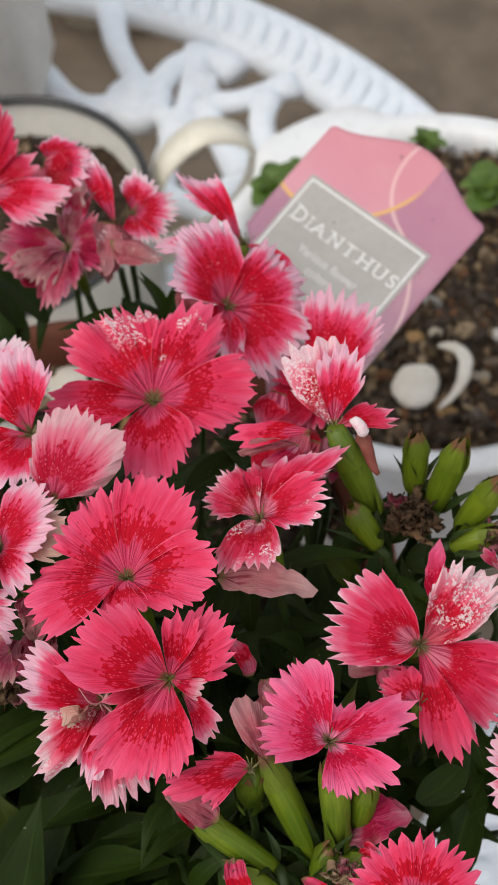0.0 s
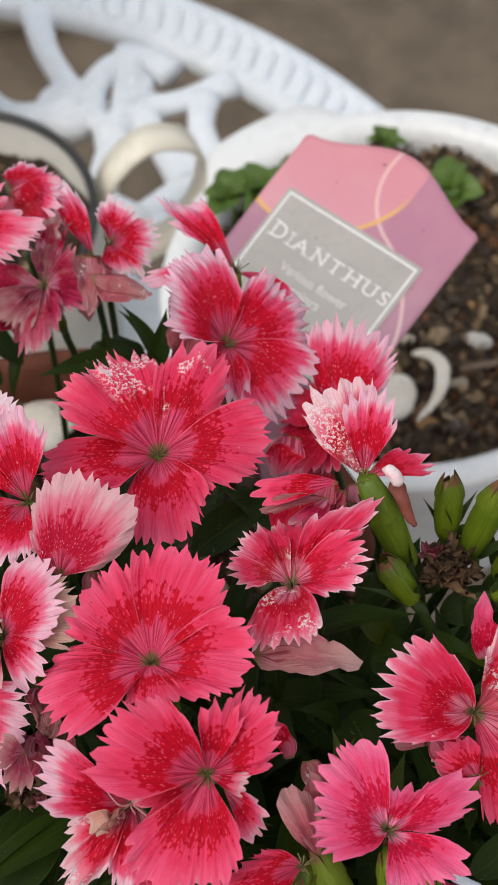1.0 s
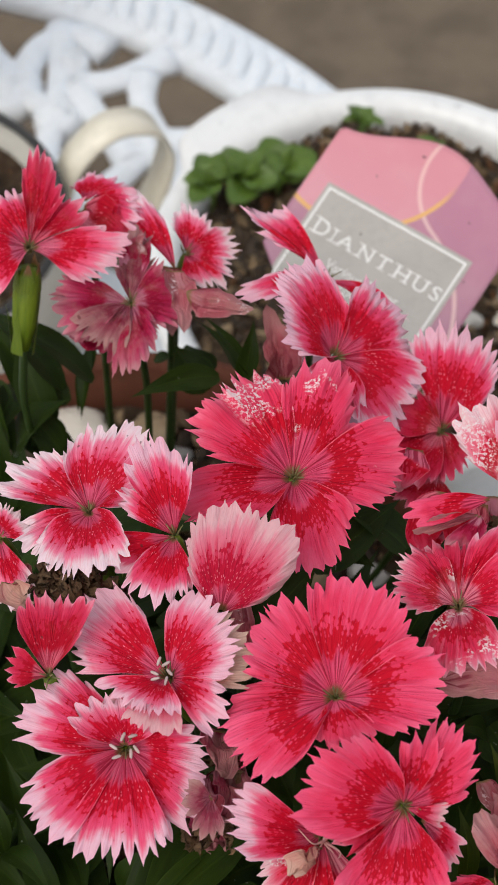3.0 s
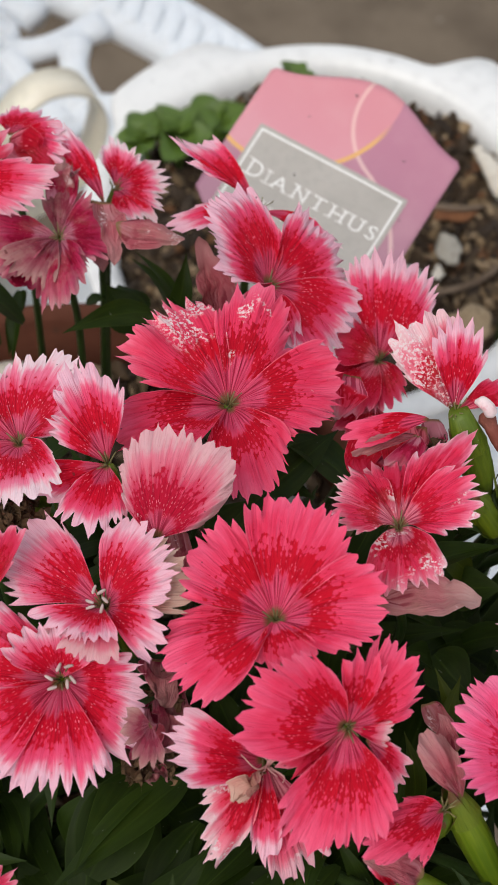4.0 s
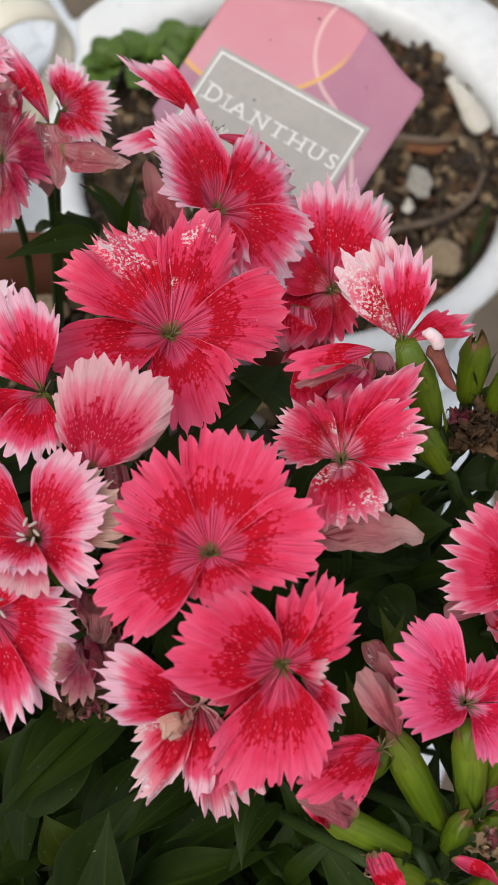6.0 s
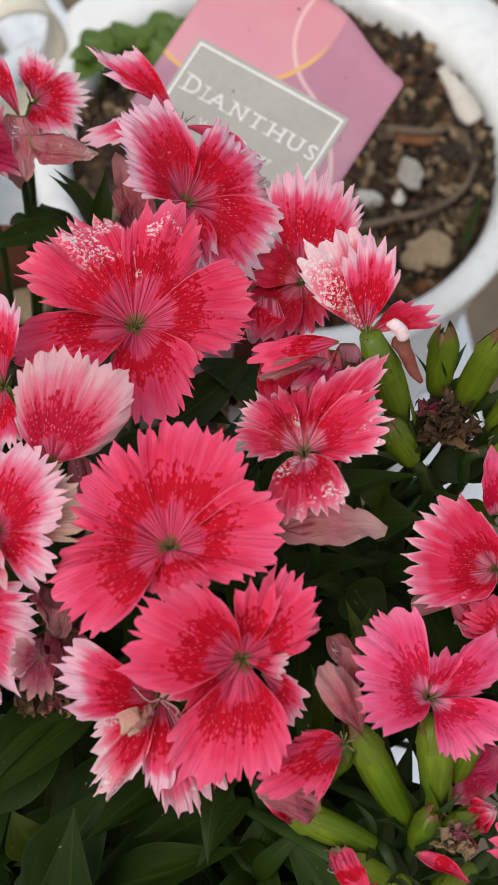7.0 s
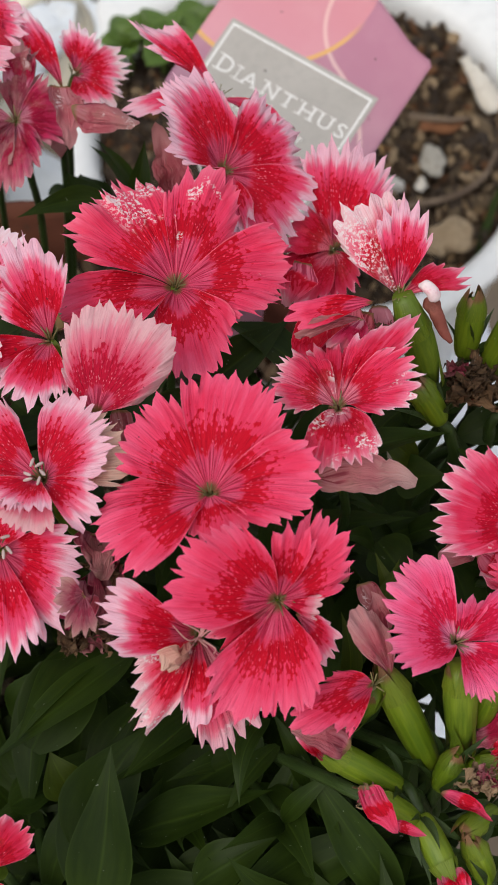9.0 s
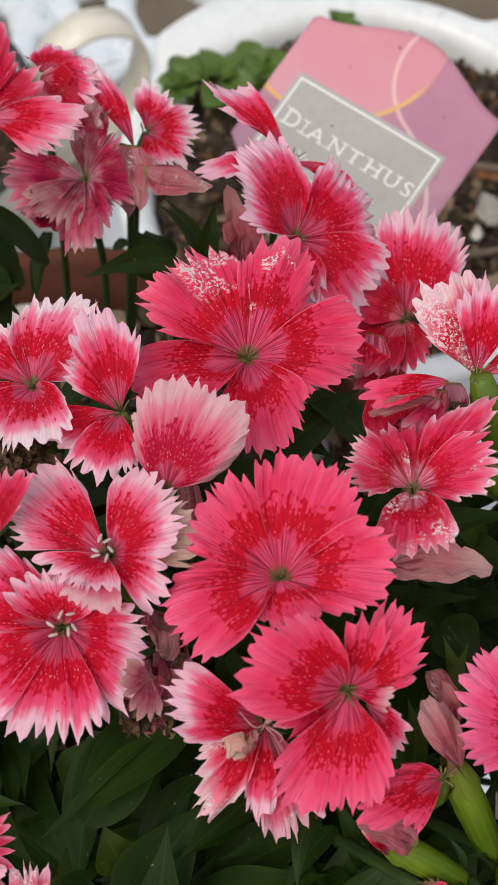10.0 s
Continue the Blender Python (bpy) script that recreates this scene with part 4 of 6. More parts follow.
def leaf(base, tip, width, arch=0.1, material=None):
    bm = blade_mesh(Vector(base) - CROWN, Vector(tip) - CROWN, width, leaf_rng, arch)
    part("leaf", bm, material or LEAF, foliage)


leaf((-0.0662, 0.1698, 0.2620), (-0.0815, 0.1845, 0.2760), 0.0085, 0.08)
leaf((-0.0744, 0.1752, 0.2620), (-0.0770, 0.1544, 0.2660), 0.0060, 0.18)
leaf((-0.0616, 0.1606, 0.2580), (-0.0707, 0.1665, 0.2660), 0.0075, 0.1)
leaf((-0.0156, 0.0763, 0.2680), (-0.0292, 0.0510, 0.2790), 0.0085)
leaf((-0.0139, 0.0264, 0.2600), (-0.0121, 0.0521, 0.2800), 0.0108, 0.06)
leaf((0.0034, 0.0621, 0.2700), (-0.0097, 0.0465, 0.2790), 0.0070, 0.06)
leaf((0.0151, 0.0604, 0.2750), (0.0110, 0.0435, 0.2780), 0.0042, 0.2)
leaf((-0.0190, 0.0470, 0.2620), (-0.0244, 0.0536, 0.2680), 0.0075, 0.06, YOUNG_LEAF)
leaf((-0.0088, 0.0413, 0.2580), (0.0171, 0.0490, 0.2690), 0.0105, 0.08)
leaf((0.0038, 0.0337, 0.2550), (0.0187, 0.0422, 0.2630), 0.0085)
leaf((-0.0106, 0.0706, 0.2750), (-0.0342, 0.0484, 0.2750), 0.0077)
leaf((-0.0173, 0.0313, 0.2500), (-0.0090, 0.0632, 0.2646), 0.0108)
leaf((0.0024, 0.0597, 0.2700), (-0.0137, 0.0479, 0.2676), 0.0077)
leaf((-0.0105, 0.0493, 0.2450), (0.0231, 0.0571, 0.2511), 0.0076)
leaf((0.0175, 0.0583, 0.2650), (0.0085, 0.0436, 0.2687), 0.0037)
leaf((0.0191, 0.0354, 0.2500), (0.0426, 0.0468, 0.2622), 0.0086)
leaf((-0.0001, 0.0379, 0.2500), (0.0171, 0.0426, 0.2500), 0.0052)
leaf((0.0019, 0.0487, 0.2300), (0.0338, 0.0466, 0.2361), 0.0084)
leaf((-0.0330, 0.0469, 0.2500), (-0.0219, 0.0527, 0.2500), 0.0097)
leaf((-0.0329, 0.0621, 0.2500), (-0.0274, 0.0725, 0.2622), 0.0098)
leaf((-0.0274, 0.0529, 0.2700), (-0.0152, 0.0774, 0.2700), 0.0122)
leaf((-0.0180, 0.0381, 0.2600), (-0.0055, 0.0597, 0.2710), 0.0123)
leaf((-0.0054, 0.0459, 0.2550), (0.0161, 0.0586, 0.2605), 0.0124)
leaf((0.0570, 0.0632, 0.2700), (0.0482, 0.0696, 0.2755), 0.0074)
leaf((-0.0246, 0.1665, 0.2850), (-0.0418, 0.1544, 0.2931), 0.0053)
leaf((-0.0611, 0.1698, 0.2700), (-0.0811, 0.1834, 0.2810), 0.0081)
leaf((-0.0604, 0.1696, 0.2650), (-0.0763, 0.1821, 0.2705), 0.0071)
leaf((-0.0743, 0.1580, 0.2600), (-0.0762, 0.1713, 0.2765), 0.0069)
leaf((-0.0212, 0.1717, 0.2800), (-0.0302, 0.1780, 0.2888), 0.0035)
leaf((-0.0283, 0.1723, 0.2700), (-0.0366, 0.1809, 0.2755), 0.0084)
leaf((-0.0555, 0.1820, 0.2700), (-0.0586, 0.1692, 0.2612), 0.0040)
leaf((-0.0718, 0.1582, 0.2600), (-0.0593, 0.1669, 0.2710), 0.0126)
leaf((-0.0542, 0.1714, 0.2720), (-0.0788, 0.1791, 0.2863), 0.0076)
leaf((-0.0568, 0.1819, 0.2700), (-0.0575, 0.1676, 0.2612), 0.0035)
leaf((-0.0639, 0.1653, 0.2620), (-0.0721, 0.1830, 0.2763), 0.0080)
leaf((-0.0589, 0.1612, 0.2550), (-0.0756, 0.1635, 0.2605), 0.0092)
leaf((-0.0780, 0.1742, 0.2650), (-0.0705, 0.1567, 0.2595), 0.0070)
leaf((-0.0200, 0.1666, 0.2830), (-0.0179, 0.1761, 0.2940), 0.0042)
leaf((-0.0183, 0.1675, 0.2850), (-0.0288, 0.1767, 0.2927), 0.0032)
leaf((-0.0305, 0.1751, 0.2700), (-0.0345, 0.1850, 0.2700), 0.0095)
leaf((-0.0424, 0.1846, 0.2620), (-0.0370, 0.1869, 0.2620), 0.0047)
leaf((-0.0083, 0.0657, 0.2620), (-0.0181, 0.0443, 0.2571), 0.0068)
leaf((-0.0283, 0.0722, 0.2620), (-0.0292, 0.0442, 0.2474), 0.0078)
leaf((-0.0205, 0.0738, 0.2550), (-0.0222, 0.0431, 0.2428), 0.0084)
leaf((0.0113, 0.0601, 0.2550), (0.0006, 0.0426, 0.2489), 0.0078)
leaf((0.0260, 0.0591, 0.2620), (0.0194, 0.0416, 0.2535), 0.0050)
leaf((0.0337, 0.0374, 0.2500), (0.0296, 0.0552, 0.2646), 0.0061)
leaf((0.0558, 0.0527, 0.2500), (0.0610, 0.0651, 0.2632), 0.0071)
leaf((0.0654, 0.0563, 0.2450), (0.0566, 0.0629, 0.2560), 0.0062)
leaf((0.0179, 0.1272, 0.2850), (0.0010, 0.1349, 0.2905), 0.0085)
leaf((-0.0086, 0.1097, 0.2900), (-0.0010, 0.1177, 0.2955), 0.0076)
leaf((-0.0413, 0.1271, 0.2900), (-0.0358, 0.1316, 0.2900), 0.0069)
leaf((-0.0015, 0.1218, 0.2850), (0.0149, 0.1366, 0.2905), 0.0084)
leaf((-0.0049, 0.1318, 0.2800), (0.0109, 0.1234, 0.2855), 0.0081)
leaf((0.0229, 0.1002, 0.3000), (0.0446, 0.1079, 0.3000), 0.0061)
leaf((0.0366, 0.1047, 0.2850), (0.0459, 0.1039, 0.2905), 0.0075)
leaf((0.0327, 0.0907, 0.2850), (0.0249, 0.0878, 0.2960), 0.0042)
leaf((0.0538, 0.1007, 0.2900), (0.0468, 0.1107, 0.2900), 0.0052)
leaf((0.0731, 0.0772, 0.2500), (0.0671, 0.0843, 0.2720), 0.0040)
leaf((0.0696, 0.0657, 0.2400), (0.0743, 0.0885, 0.2620), 0.0082)
leaf((0.0601, 0.0710, 0.2700), (0.0690, 0.0851, 0.2700), 0.0064)
leaf((0.0534, 0.0823, 0.2650), (0.0435, 0.0916, 0.2870), 0.0099)
leaf((0.0340, 0.0946, 0.2800), (0.0411, 0.0863, 0.2800), 0.0086)
leaf((0.0446, 0.1185, 0.2880), (0.0520, 0.1281, 0.2902), 0.0059)
leaf((0.0488, 0.1155, 0.2850), (0.0625, 0.1228, 0.2883), 0.0065)
leaf((0.0387, 0.1175, 0.2850), (0.0430, 0.1292, 0.2905), 0.0065)
leaf((0.0532, 0.1193, 0.2800), (0.0693, 0.1198, 0.2855), 0.0077)
leaf((0.0326, 0.1169, 0.2800), (0.0433, 0.1247, 0.2855), 0.0066)
leaf((0.0161, 0.1285, 0.2850), (0.0325, 0.1242, 0.2872), 0.0067)
leaf((0.0300, 0.0700, 0.2860), (0.0362, 0.0845, 0.2960), 0.0050, 0.1, YOUNG_LEAF)
leaf((0.0385, 0.0745, 0.2860), (0.0318, 0.0860, 0.2950), 0.0042, 0.14, YOUNG_LEAF)
leaf((0.0420, 0.0720, 0.2850), (0.0452, 0.0838, 0.2950), 0.0040, 0.1, YOUNG_LEAF)
leaf((0.0345, 0.0790, 0.2860), (0.0425, 0.0800, 0.2930), 0.0034, 0.16, YOUNG_LEAF)
leaf((0.0285, 0.0630, 0.2850), (0.0262, 0.0742, 0.2950), 0.0036, 0.1, YOUNG_LEAF)
leaf((0.0400, 0.1080, 0.2870), (0.0300, 0.1105, 0.2960), 0.0048, 0.1, YOUNG_LEAF)
leaf((0.0520, 0.1090, 0.2860), (0.0590, 0.1010, 0.2940), 0.0046, 0.1, YOUNG_LEAF)


def shoot(top, pairs=4):
    """A leafy stem with pairs of leaves, each pair turned a quarter from the last."""
    rng = leaf_rng
    top = Vector(top)
    foot = foot_of(top, rng, 0.5)
    line = curve_points([foot, foot.lerp(top, 0.5) + Vector((0, 0, 0.015)), top], 8)
    bm = bmesh.new()
    sweep(bm, [p - CROWN for p in line], [0.0016 - 0.0006 * i / (len(line) - 1) for i in range(len(line))], 6)
    part("stem", bm, STEM, foliage)
    spin = rng.random() * 3.14
    for k in range(pairs):
        s = 1 - 0.17 * k
        p = line[int(s * (len(line) - 1))]
        d = (line[-1] - line[-3]).normalized()
        for side in (0, math.pi):
            a = spin + k * 1.57 + side + rng.uniform(-0.3, 0.3)
            out = Vector((math.cos(a), math.sin(a), 0))
            length = (0.017 + 0.007 * k) * rng.uniform(0.85, 1.4)
            rise = 0.8 - 0.28 * k + rng.uniform(-0.2, 0.2)
            leaf(p, p + (out + TOP * rise).normalized() * length, length * rng.uniform(0.20, 0.28), rng.uniform(0.05, 0.16))


shoot_rng = random.Random(4)
for i in range(64):
    # crowded towards the front, where the plant leans out over the pot's edge
    x = shoot_rng.uniform(-0.085, 0.07)
    y = shoot_rng.uniform(-0.015, 0.165)
    pick = shoot_rng.random()
    z = 0.235 + 0.038 * shoot_rng.random() + (0.012 if y > 0.07 else -0.012 if y < 0.02 else 0.0)
    if (x < 0.0 and y > 0.125) or (x > 0.025 and y > 0.105) or (y > 0.13 and pick < 0.5):
        continue
    shoot((x, y, z), 4)
for i in range(16):
    shoot((shoot_rng.uniform(0.018, 0.078), shoot_rng.uniform(0.02, 0.10), shoot_rng.uniform(0.232, 0.262)), 4)

for x, y, z in ((-0.074, 0.150, 0.255), (-0.082, 0.128, 0.258)):
    shoot((x, y, z), 4)


def bud(base, tip, r, pink=False, label="closed green dianthus bud with a browned tip"):
    base, tip = Vector(base), Vector(tip)
    rng = random.Random(repr((base, tip)))
    foot = foot_of(base, rng)
    root = tagged(empty("dianthus_bud", foot), label, "bud", "dianthus buds")
    d = (tip - base)
    bm = bmesh.new()
    prof = ((0.0, 0.42), (0.04, 0.66), (0.14, 0.82), (0.35, 0.95), (0.6, 1.0), (0.78, 0.95), (0.88, 0.80), (0.96, 0.55), (1.02, 0.2))
    bm = ribbed(bm, [base - foot + d * t for t, _ in prof], [r * 0.92 * k for _, k in prof])
    calyx = part("calyx", bm, CALYX, root)
    axis = d.normalized()
    e1 = axis.orthogonal().normalized()
    e2 = axis.cross(e1)
    for k in range(5):
        a = k * 1.2566 + rng.random() * 0.4
        out = e1 * math.cos(a) + e2 * math.sin(a)
        bm = tooth(base + d * 0.78 - foot, axis, out, axis.cross(out), r, d.length * 0.22 + r * rng.uniform(0.5, 1.5), rng.uniform(0.15, 0.45))
        part("sepal_tooth", bm, SEPAL, calyx, "" if pink else "browned dry tip")
    for k in range(4):
        a = k * 1.57 + rng.random()
        out = e1 * math.cos(a) + e2 * math.sin(a)
        p = base + d * 0.02 + out * r * 0.5
        bm = blade_mesh(p - foot, p + axis * r * rng.uniform(2.2, 4.4) + out * r * rng.uniform(0.8, 2.2) - foot, r * 0.55, rng, 0.1, 0.3, 6)
        part("bract", bm, STEM, calyx)
    if pink:
        for k in range(4):
            a = k * 1.57 + rng.random() * 0.6
            out = e1 * math.cos(a) + e2 * math.sin(a)
            p = tip - axis * r * 0.4 + out * r * 0.22
            bm = blade_mesh(p - foot, p + axis * r * rng.uniform(1.7, 2.5) + out * r * rng.uniform(-0.3, 0.35) - foot, r * rng.uniform(1.0, 1.3), rng, 0.12, 0.7, 8, 0.7)
            for v in bm.verts:
                v.co += Vector((noise.noise(v.co * 500), noise.noise(v.co * 500 + Vector((3, 0, 0))), noise.noise(v.co * 500 + Vector((0, 3, 0))))) * r * 0.18
            part("petal", bm, PETAL["coral_pale"], root, "furled pink petal")
    bm = bmesh.new()
    low = base - axis * 0.006 - TOP * 0.016
    sweep(bm, [p - foot for p in curve_points([base, base - axis * 0.005, low, sag(low, foot), foot], 5)], 0.0012, 8)
    part("stem", bm, STEM, root)


bud((0.0478, 0.1264, 0.2970), (0.0474, 0.1301, 0.3105), 0.0029)
bud((0.0519, 0.1242, 0.2940), (0.0564, 0.1280, 0.3140), 0.0032)
bud((0.0586, 0.1223, 0.2920), (0.0647, 0.1241, 0.3090), 0.0032)
bud((0.0432, 0.1119, 0.2970), (0.0377, 0.1142, 0.3060), 0.0029)
bud((0.0577, 0.1162, 0.2950), (0.0653, 0.1181, 0.3000), 0.0026)
bud((0.0380, 0.0462, 0.2870), (0.0231, 0.0484, 0.3020), 0.0028, True)
bud((0.0406, 0.0411, 0.2870), (0.0322, 0.0426, 0.2950), 0.0025)
bud((0.0409, 0.0420, 0.2880), (0.0460, 0.0326, 0.2870), 0.0026, True)
bud((0.0449, 0.0480, 0.2830), (0.0466, 0.0513, 0.2910), 0.0025)
bud((0.0543, 0.0447, 0.2830), (0.0483, 0.0397, 0.2880), 0.0024)
bud((0.0505, 0.0574, 0.2850), (0.0518, 0.0617, 0.3000), 0.0025)
bud((0.0436, 0.0517, 0.2830), (0.0330, 0.0610, 0.3030), 0.0031)
bud((0.0536, 0.0335, 0.2800), (0.0498, 0.0382, 0.2870), 0.0025)
bud((0.0479, 0.0487, 0.2850), (0.0538, 0.0512, 0.2910), 0.0027, True)


def strings(at, seed, label, size=0.006):
    """A tuft of pale withered stamens."""
    rng = random.Random(seed)
    root = tagged(empty("stamen_tuft", at), label, "stamens")
    for k in range(9):
        d = Vector((rng.uniform(-1, 1), rng.uniform(-1, 1), rng.uniform(0.1, 0.9))).normalized() * size * rng.uniform(0.5, 1.1)
        bend = Vector((rng.uniform(-1, 1), rng.uniform(-1, 1), 0)) * size * 0.25
        line = curve_points([Vector((0, 0, 0)), d * 0.5 + bend, d], 5)
        part("stamen", sweep(bmesh.new(), line, [0.00022 - 0.00014 * i / (len(line) - 1) for i in range(len(line))], 6), PALE_STAMEN, root)


strings((0.0027, 0.0618, 0.3112), 3, "pale withered stamens of a fading flower")


# dried petals and husks among the flowers
def dry_scrap(base, tip, width, material, label, category="petal", arch=0.15, curl=0.5, crumple=0.2):
    rng = random.Random(repr((base, tip)))
    base = Vector(base)
    bm = blade_mesh(Vector((0, 0, 0)), Vector(tip) - base, width, rng, arch, curl, 14, 0.8)
    for v in bm.verts:
        v.co += Vector((noise.noise(v.co * 400), noise.noise(v.co * 400 + Vector((9, 0, 0))), noise.noise(v.co * 300 + Vector((0, 9, 0))))) * width * crumple
    me = bpy.data.meshes.new("dry_petal")
    bm.to_mesh(me)
    bm.free()
    me.materials.append(material)
    for p in me.polygons:
        p.use_smooth = True
    ob = new("dry_petal", me)
    ob.location = base
    return tagged(ob, label, category, "dried petals")


def rolled(points, radii, material, label, rough=0.3):
    """A dry petal rolled up into an uneven tube."""
    line = curve_points(points, 6)
    rng = random.Random(label)
    n = len(line) - 1
    o = line[0].copy()
    rad = [radii[0] + (radii[1] - radii[0]) * i / n for i in range(n + 1)]
    bm = sweep(bmesh.new(), [p - o for p in line], [r * (0.35 + 0.65 * min(1, 4 * i / n, 6 * (n - i) / n + 0.25)) for i, r in enumerate(rad)], 18, 0.9)
    for v in bm.verts:
        v.co += Vector((noise.noise(v.co * 330), noise.noise(v.co * 330 + Vector((7, 0, 0))), noise.noise(v.co * 330 + Vector((0, 7, 0))))) * radii[0] * rough
        v.co += Vector((0, 0, 1)) * (abs(noise.noise(Vector((v.co.x * 260, v.co.y * 1300, v.co.z * 1300)))) - 0.2) * radii[0] * rough * 1.6
    ob = part("dry_petal", bm, material)
    ob.location = o
    return tagged(ob, label, "petal", "dried petals")


dry_scrap((0.0189, 0.0862, 0.3215), (0.0366, 0.0893, 0.3165), 0.0066, PETAL["dry_rose"], "dry pale mauve petal lying among the flowers", arch=0.10, crumple=0.17)
dry_scrap((0.0025, 0.0600, 0.3128), (-0.0012, 0.0550, 0.3108), 0.0036, PETAL["beige"], "cream-coloured dry petal scrap on a fading flower", arch=0.3, curl=0.9, crumple=0.6)
dry_scrap((0.0255, 0.1255, 0.3130), (0.0245, 0.1160, 0.3050), 0.0052, PETAL["wine"], "crimson petal hanging down between two flowers", arch=0.12)
dry_scrap((0.0274, 0.0475, 0.3040), (0.0175, 0.0490, 0.3085), 0.0046, PETAL["dusty"], "pink underside of a furled petal above a bud", arch=0.12)
dry_scrap((-0.0145, 0.0735, 0.3060), (-0.0165, 0.0680, 0.3040), 0.0062, PETAL["withered"], "shrivelled maroon petal between two flowers", arch=0.12)
dry_scrap((0.0325, 0.0674, 0.3050), (0.0298, 0.0729, 0.3090), 0.0037, PETAL["dusty"], "dry pink petal standing behind another", arch=0.1)
rolled([(0.0355, 0.1226, 0.3246), (0.0367, 0.1222, 0.3250), (0.0378, 0.1216, 0.3244), (0.0386, 0.1210, 0.3228)], (0.0010, 0.0013), PEARL, "curled almost white petal beside a calyx", 0.12)
dry_scrap((0.0304, 0.1278, 0.3100), (0.0316, 0.1231, 0.3000), 0.0044, PETAL["withered"], "shrivelled maroon petal under a flower", arch=0.1)
dry_scrap((0.0204, 0.1255, 0.3040), (0.0198, 0.1212, 0.3000), 0.0035, PETAL["coral_pale"], "red petal hanging under a flower", arch=0.1)
dry_scrap((-0.0109, 0.1635, 0.2900), (-0.0152, 0.1729, 0.3020), 0.0067, PETAL["dusty"], "withered brownish-pink flower sheath", arch=0.1)
dry_scrap((0.0286, 0.1248, 0.3120), (0.0257, 0.1167, 0.3000), 0.0056, PETAL["wine"], "crumpled wine-red petal under a flower", arch=0.1)
dry_scrap((0.0261, 0.1261, 0.3100), (0.0248, 0.1187, 0.2970), 0.0034, PETAL["withered"], "shrivelled dark red petal hanging down", arch=0.1)
dry_scrap((0.0229, 0.1242, 0.3050), (0.0176, 0.1189, 0.2970), 0.0037, PETAL["coral_pale"], "narrow red petal pointing down", arch=0.1)
rolled([(0.0375, 0.1225, 0.3213), (0.0384, 0.1210, 0.3205), (0.0400, 0.1191, 0.3185), (0.0423, 0.1172, 0.3165)], (0.0017, 0.0008), RUSTY, "curled brown-red dry petal hanging beside a calyx")
dry_scrap((-0.0147, 0.1036, 0.3080), (-0.0128, 0.0951, 0.3000), 0.0044, PETAL["dusty"], "dry beige-pink petal at a flower edge", arch=0.1)
dry_scrap((0.0258, 0.0761, 0.3030), (0.0206, 0.0812, 0.3080), 0.0038, PETAL["coral_pale"], "red petal behind an open flower", arch=0.1)
dry_scrap((-0.0553, 0.1089, 0.3060), (-0.0559, 0.1014, 0.3000), 0.0050, PETAL["dusty"], "dry beige petal edge under a flower", arch=0.1)
dry_scrap((-0.0370, 0.1853, 0.2980), (-0.0355, 0.1733, 0.2900), 0.0084, PETAL["dusty"], "shrivelled mauve petal of a withered flower", arch=0.1)
dry_scrap((-0.0561, 0.1704, 0.2980), (-0.0440, 0.1674, 0.2920), 0.0075, PETAL["withered"], "dusty dry petal below a withered flower", arch=0.1)
dry_scrap((-0.0438, 0.1783, 0.3030), (-0.0405, 0.1875, 0.3060), 0.0059, PETAL["withered"], "shrivelled mauve petal of a withered flower", arch=0.1)
dry_scrap((0.0310, 0.0437, 0.2975), (0.0362, 0.0369, 0.2950), 0.0044, PETAL["coral"], "red petal slipping sideways out of a bud", arch=0.1)
dry_scrap((0.0352, 0.0384, 0.2952), (0.0412, 0.0377, 0.2930), 0.0022, PETAL["coral"], "thin red petal strip trailing from a bud", arch=-0.08)
dry_scrap((0.0434, 0.0440, 0.2950), (0.0523, 0.0407, 0.2920), 0.0026, PETAL["coral"], "crimson petal strip caught among green buds", arch=0.1)
dry_scrap((0.0477, 0.0574, 0.2880), (0.0601, 0.0612, 0.2920), 0.0101, PETAL["withered"], "faded mauve petal hanging under a pink flower", arch=0.1)
dry_scrap((0.0495, 0.0875, 0.2960), (0.0426, 0.0846, 0.2950), 0.0049, PETAL["dusty"], "dry pink petal scrap in the leaves", arch=0.1)
dry_scrap((0.0573, 0.0836, 0.2980), (0.0497, 0.0819, 0.2980), 0.0059, PETAL["coral_pale"], "crimson petal half hidden behind leaves", arch=0.1)
dry_scrap((0.0159, 0.1397, 0.3050), (0.0133, 0.1328, 0.3000), 0.0063, PETAL["coral_pale"], "crimson petal tucked under flowers", arch=0.1)
dry_scrap((0.0582, 0.1009, 0.3000), (0.0557, 0.1116, 0.3060), 0.0046, PETAL["pink"], "pink petal half hidden in leaves", arch=0.1)
dry_scrap((0.0498, 0.0847, 0.3000), (0.0566, 0.0809, 0.2980), 0.0050, PETAL["coral_pale"], "crimson petal low among the leaves", arch=0.1)
dry_scrap((0.0290, 0.0763, 0.3030), (0.0344, 0.0704, 0.3000), 0.0038, PETAL["dusty"], "dry pink petal beside a flower", arch=0.1)
dry_scrap((-0.0351, 0.1777, 0.3065), (-0.0312, 0.1657, 0.3020), 0.0060, PETAL["dusty"], "dry brownish-pink petal of a withered flower", arch=0.1, crumple=0.22)
dry_scrap((-0.0435, 0.1892, 0.3050), (-0.0412, 0.1779, 0.3040), 0.0044, PETAL["dusty"], "dusty pink dry petal behind a withered flower", arch=0.1, crumple=0.4)
dry_scrap((-0.0565, 0.1925, 0.3060), (-0.0440, 0.1875, 0.3045), 0.0085, PETAL["wine"], "crimson petal arching between two flowers", arch=0.12)
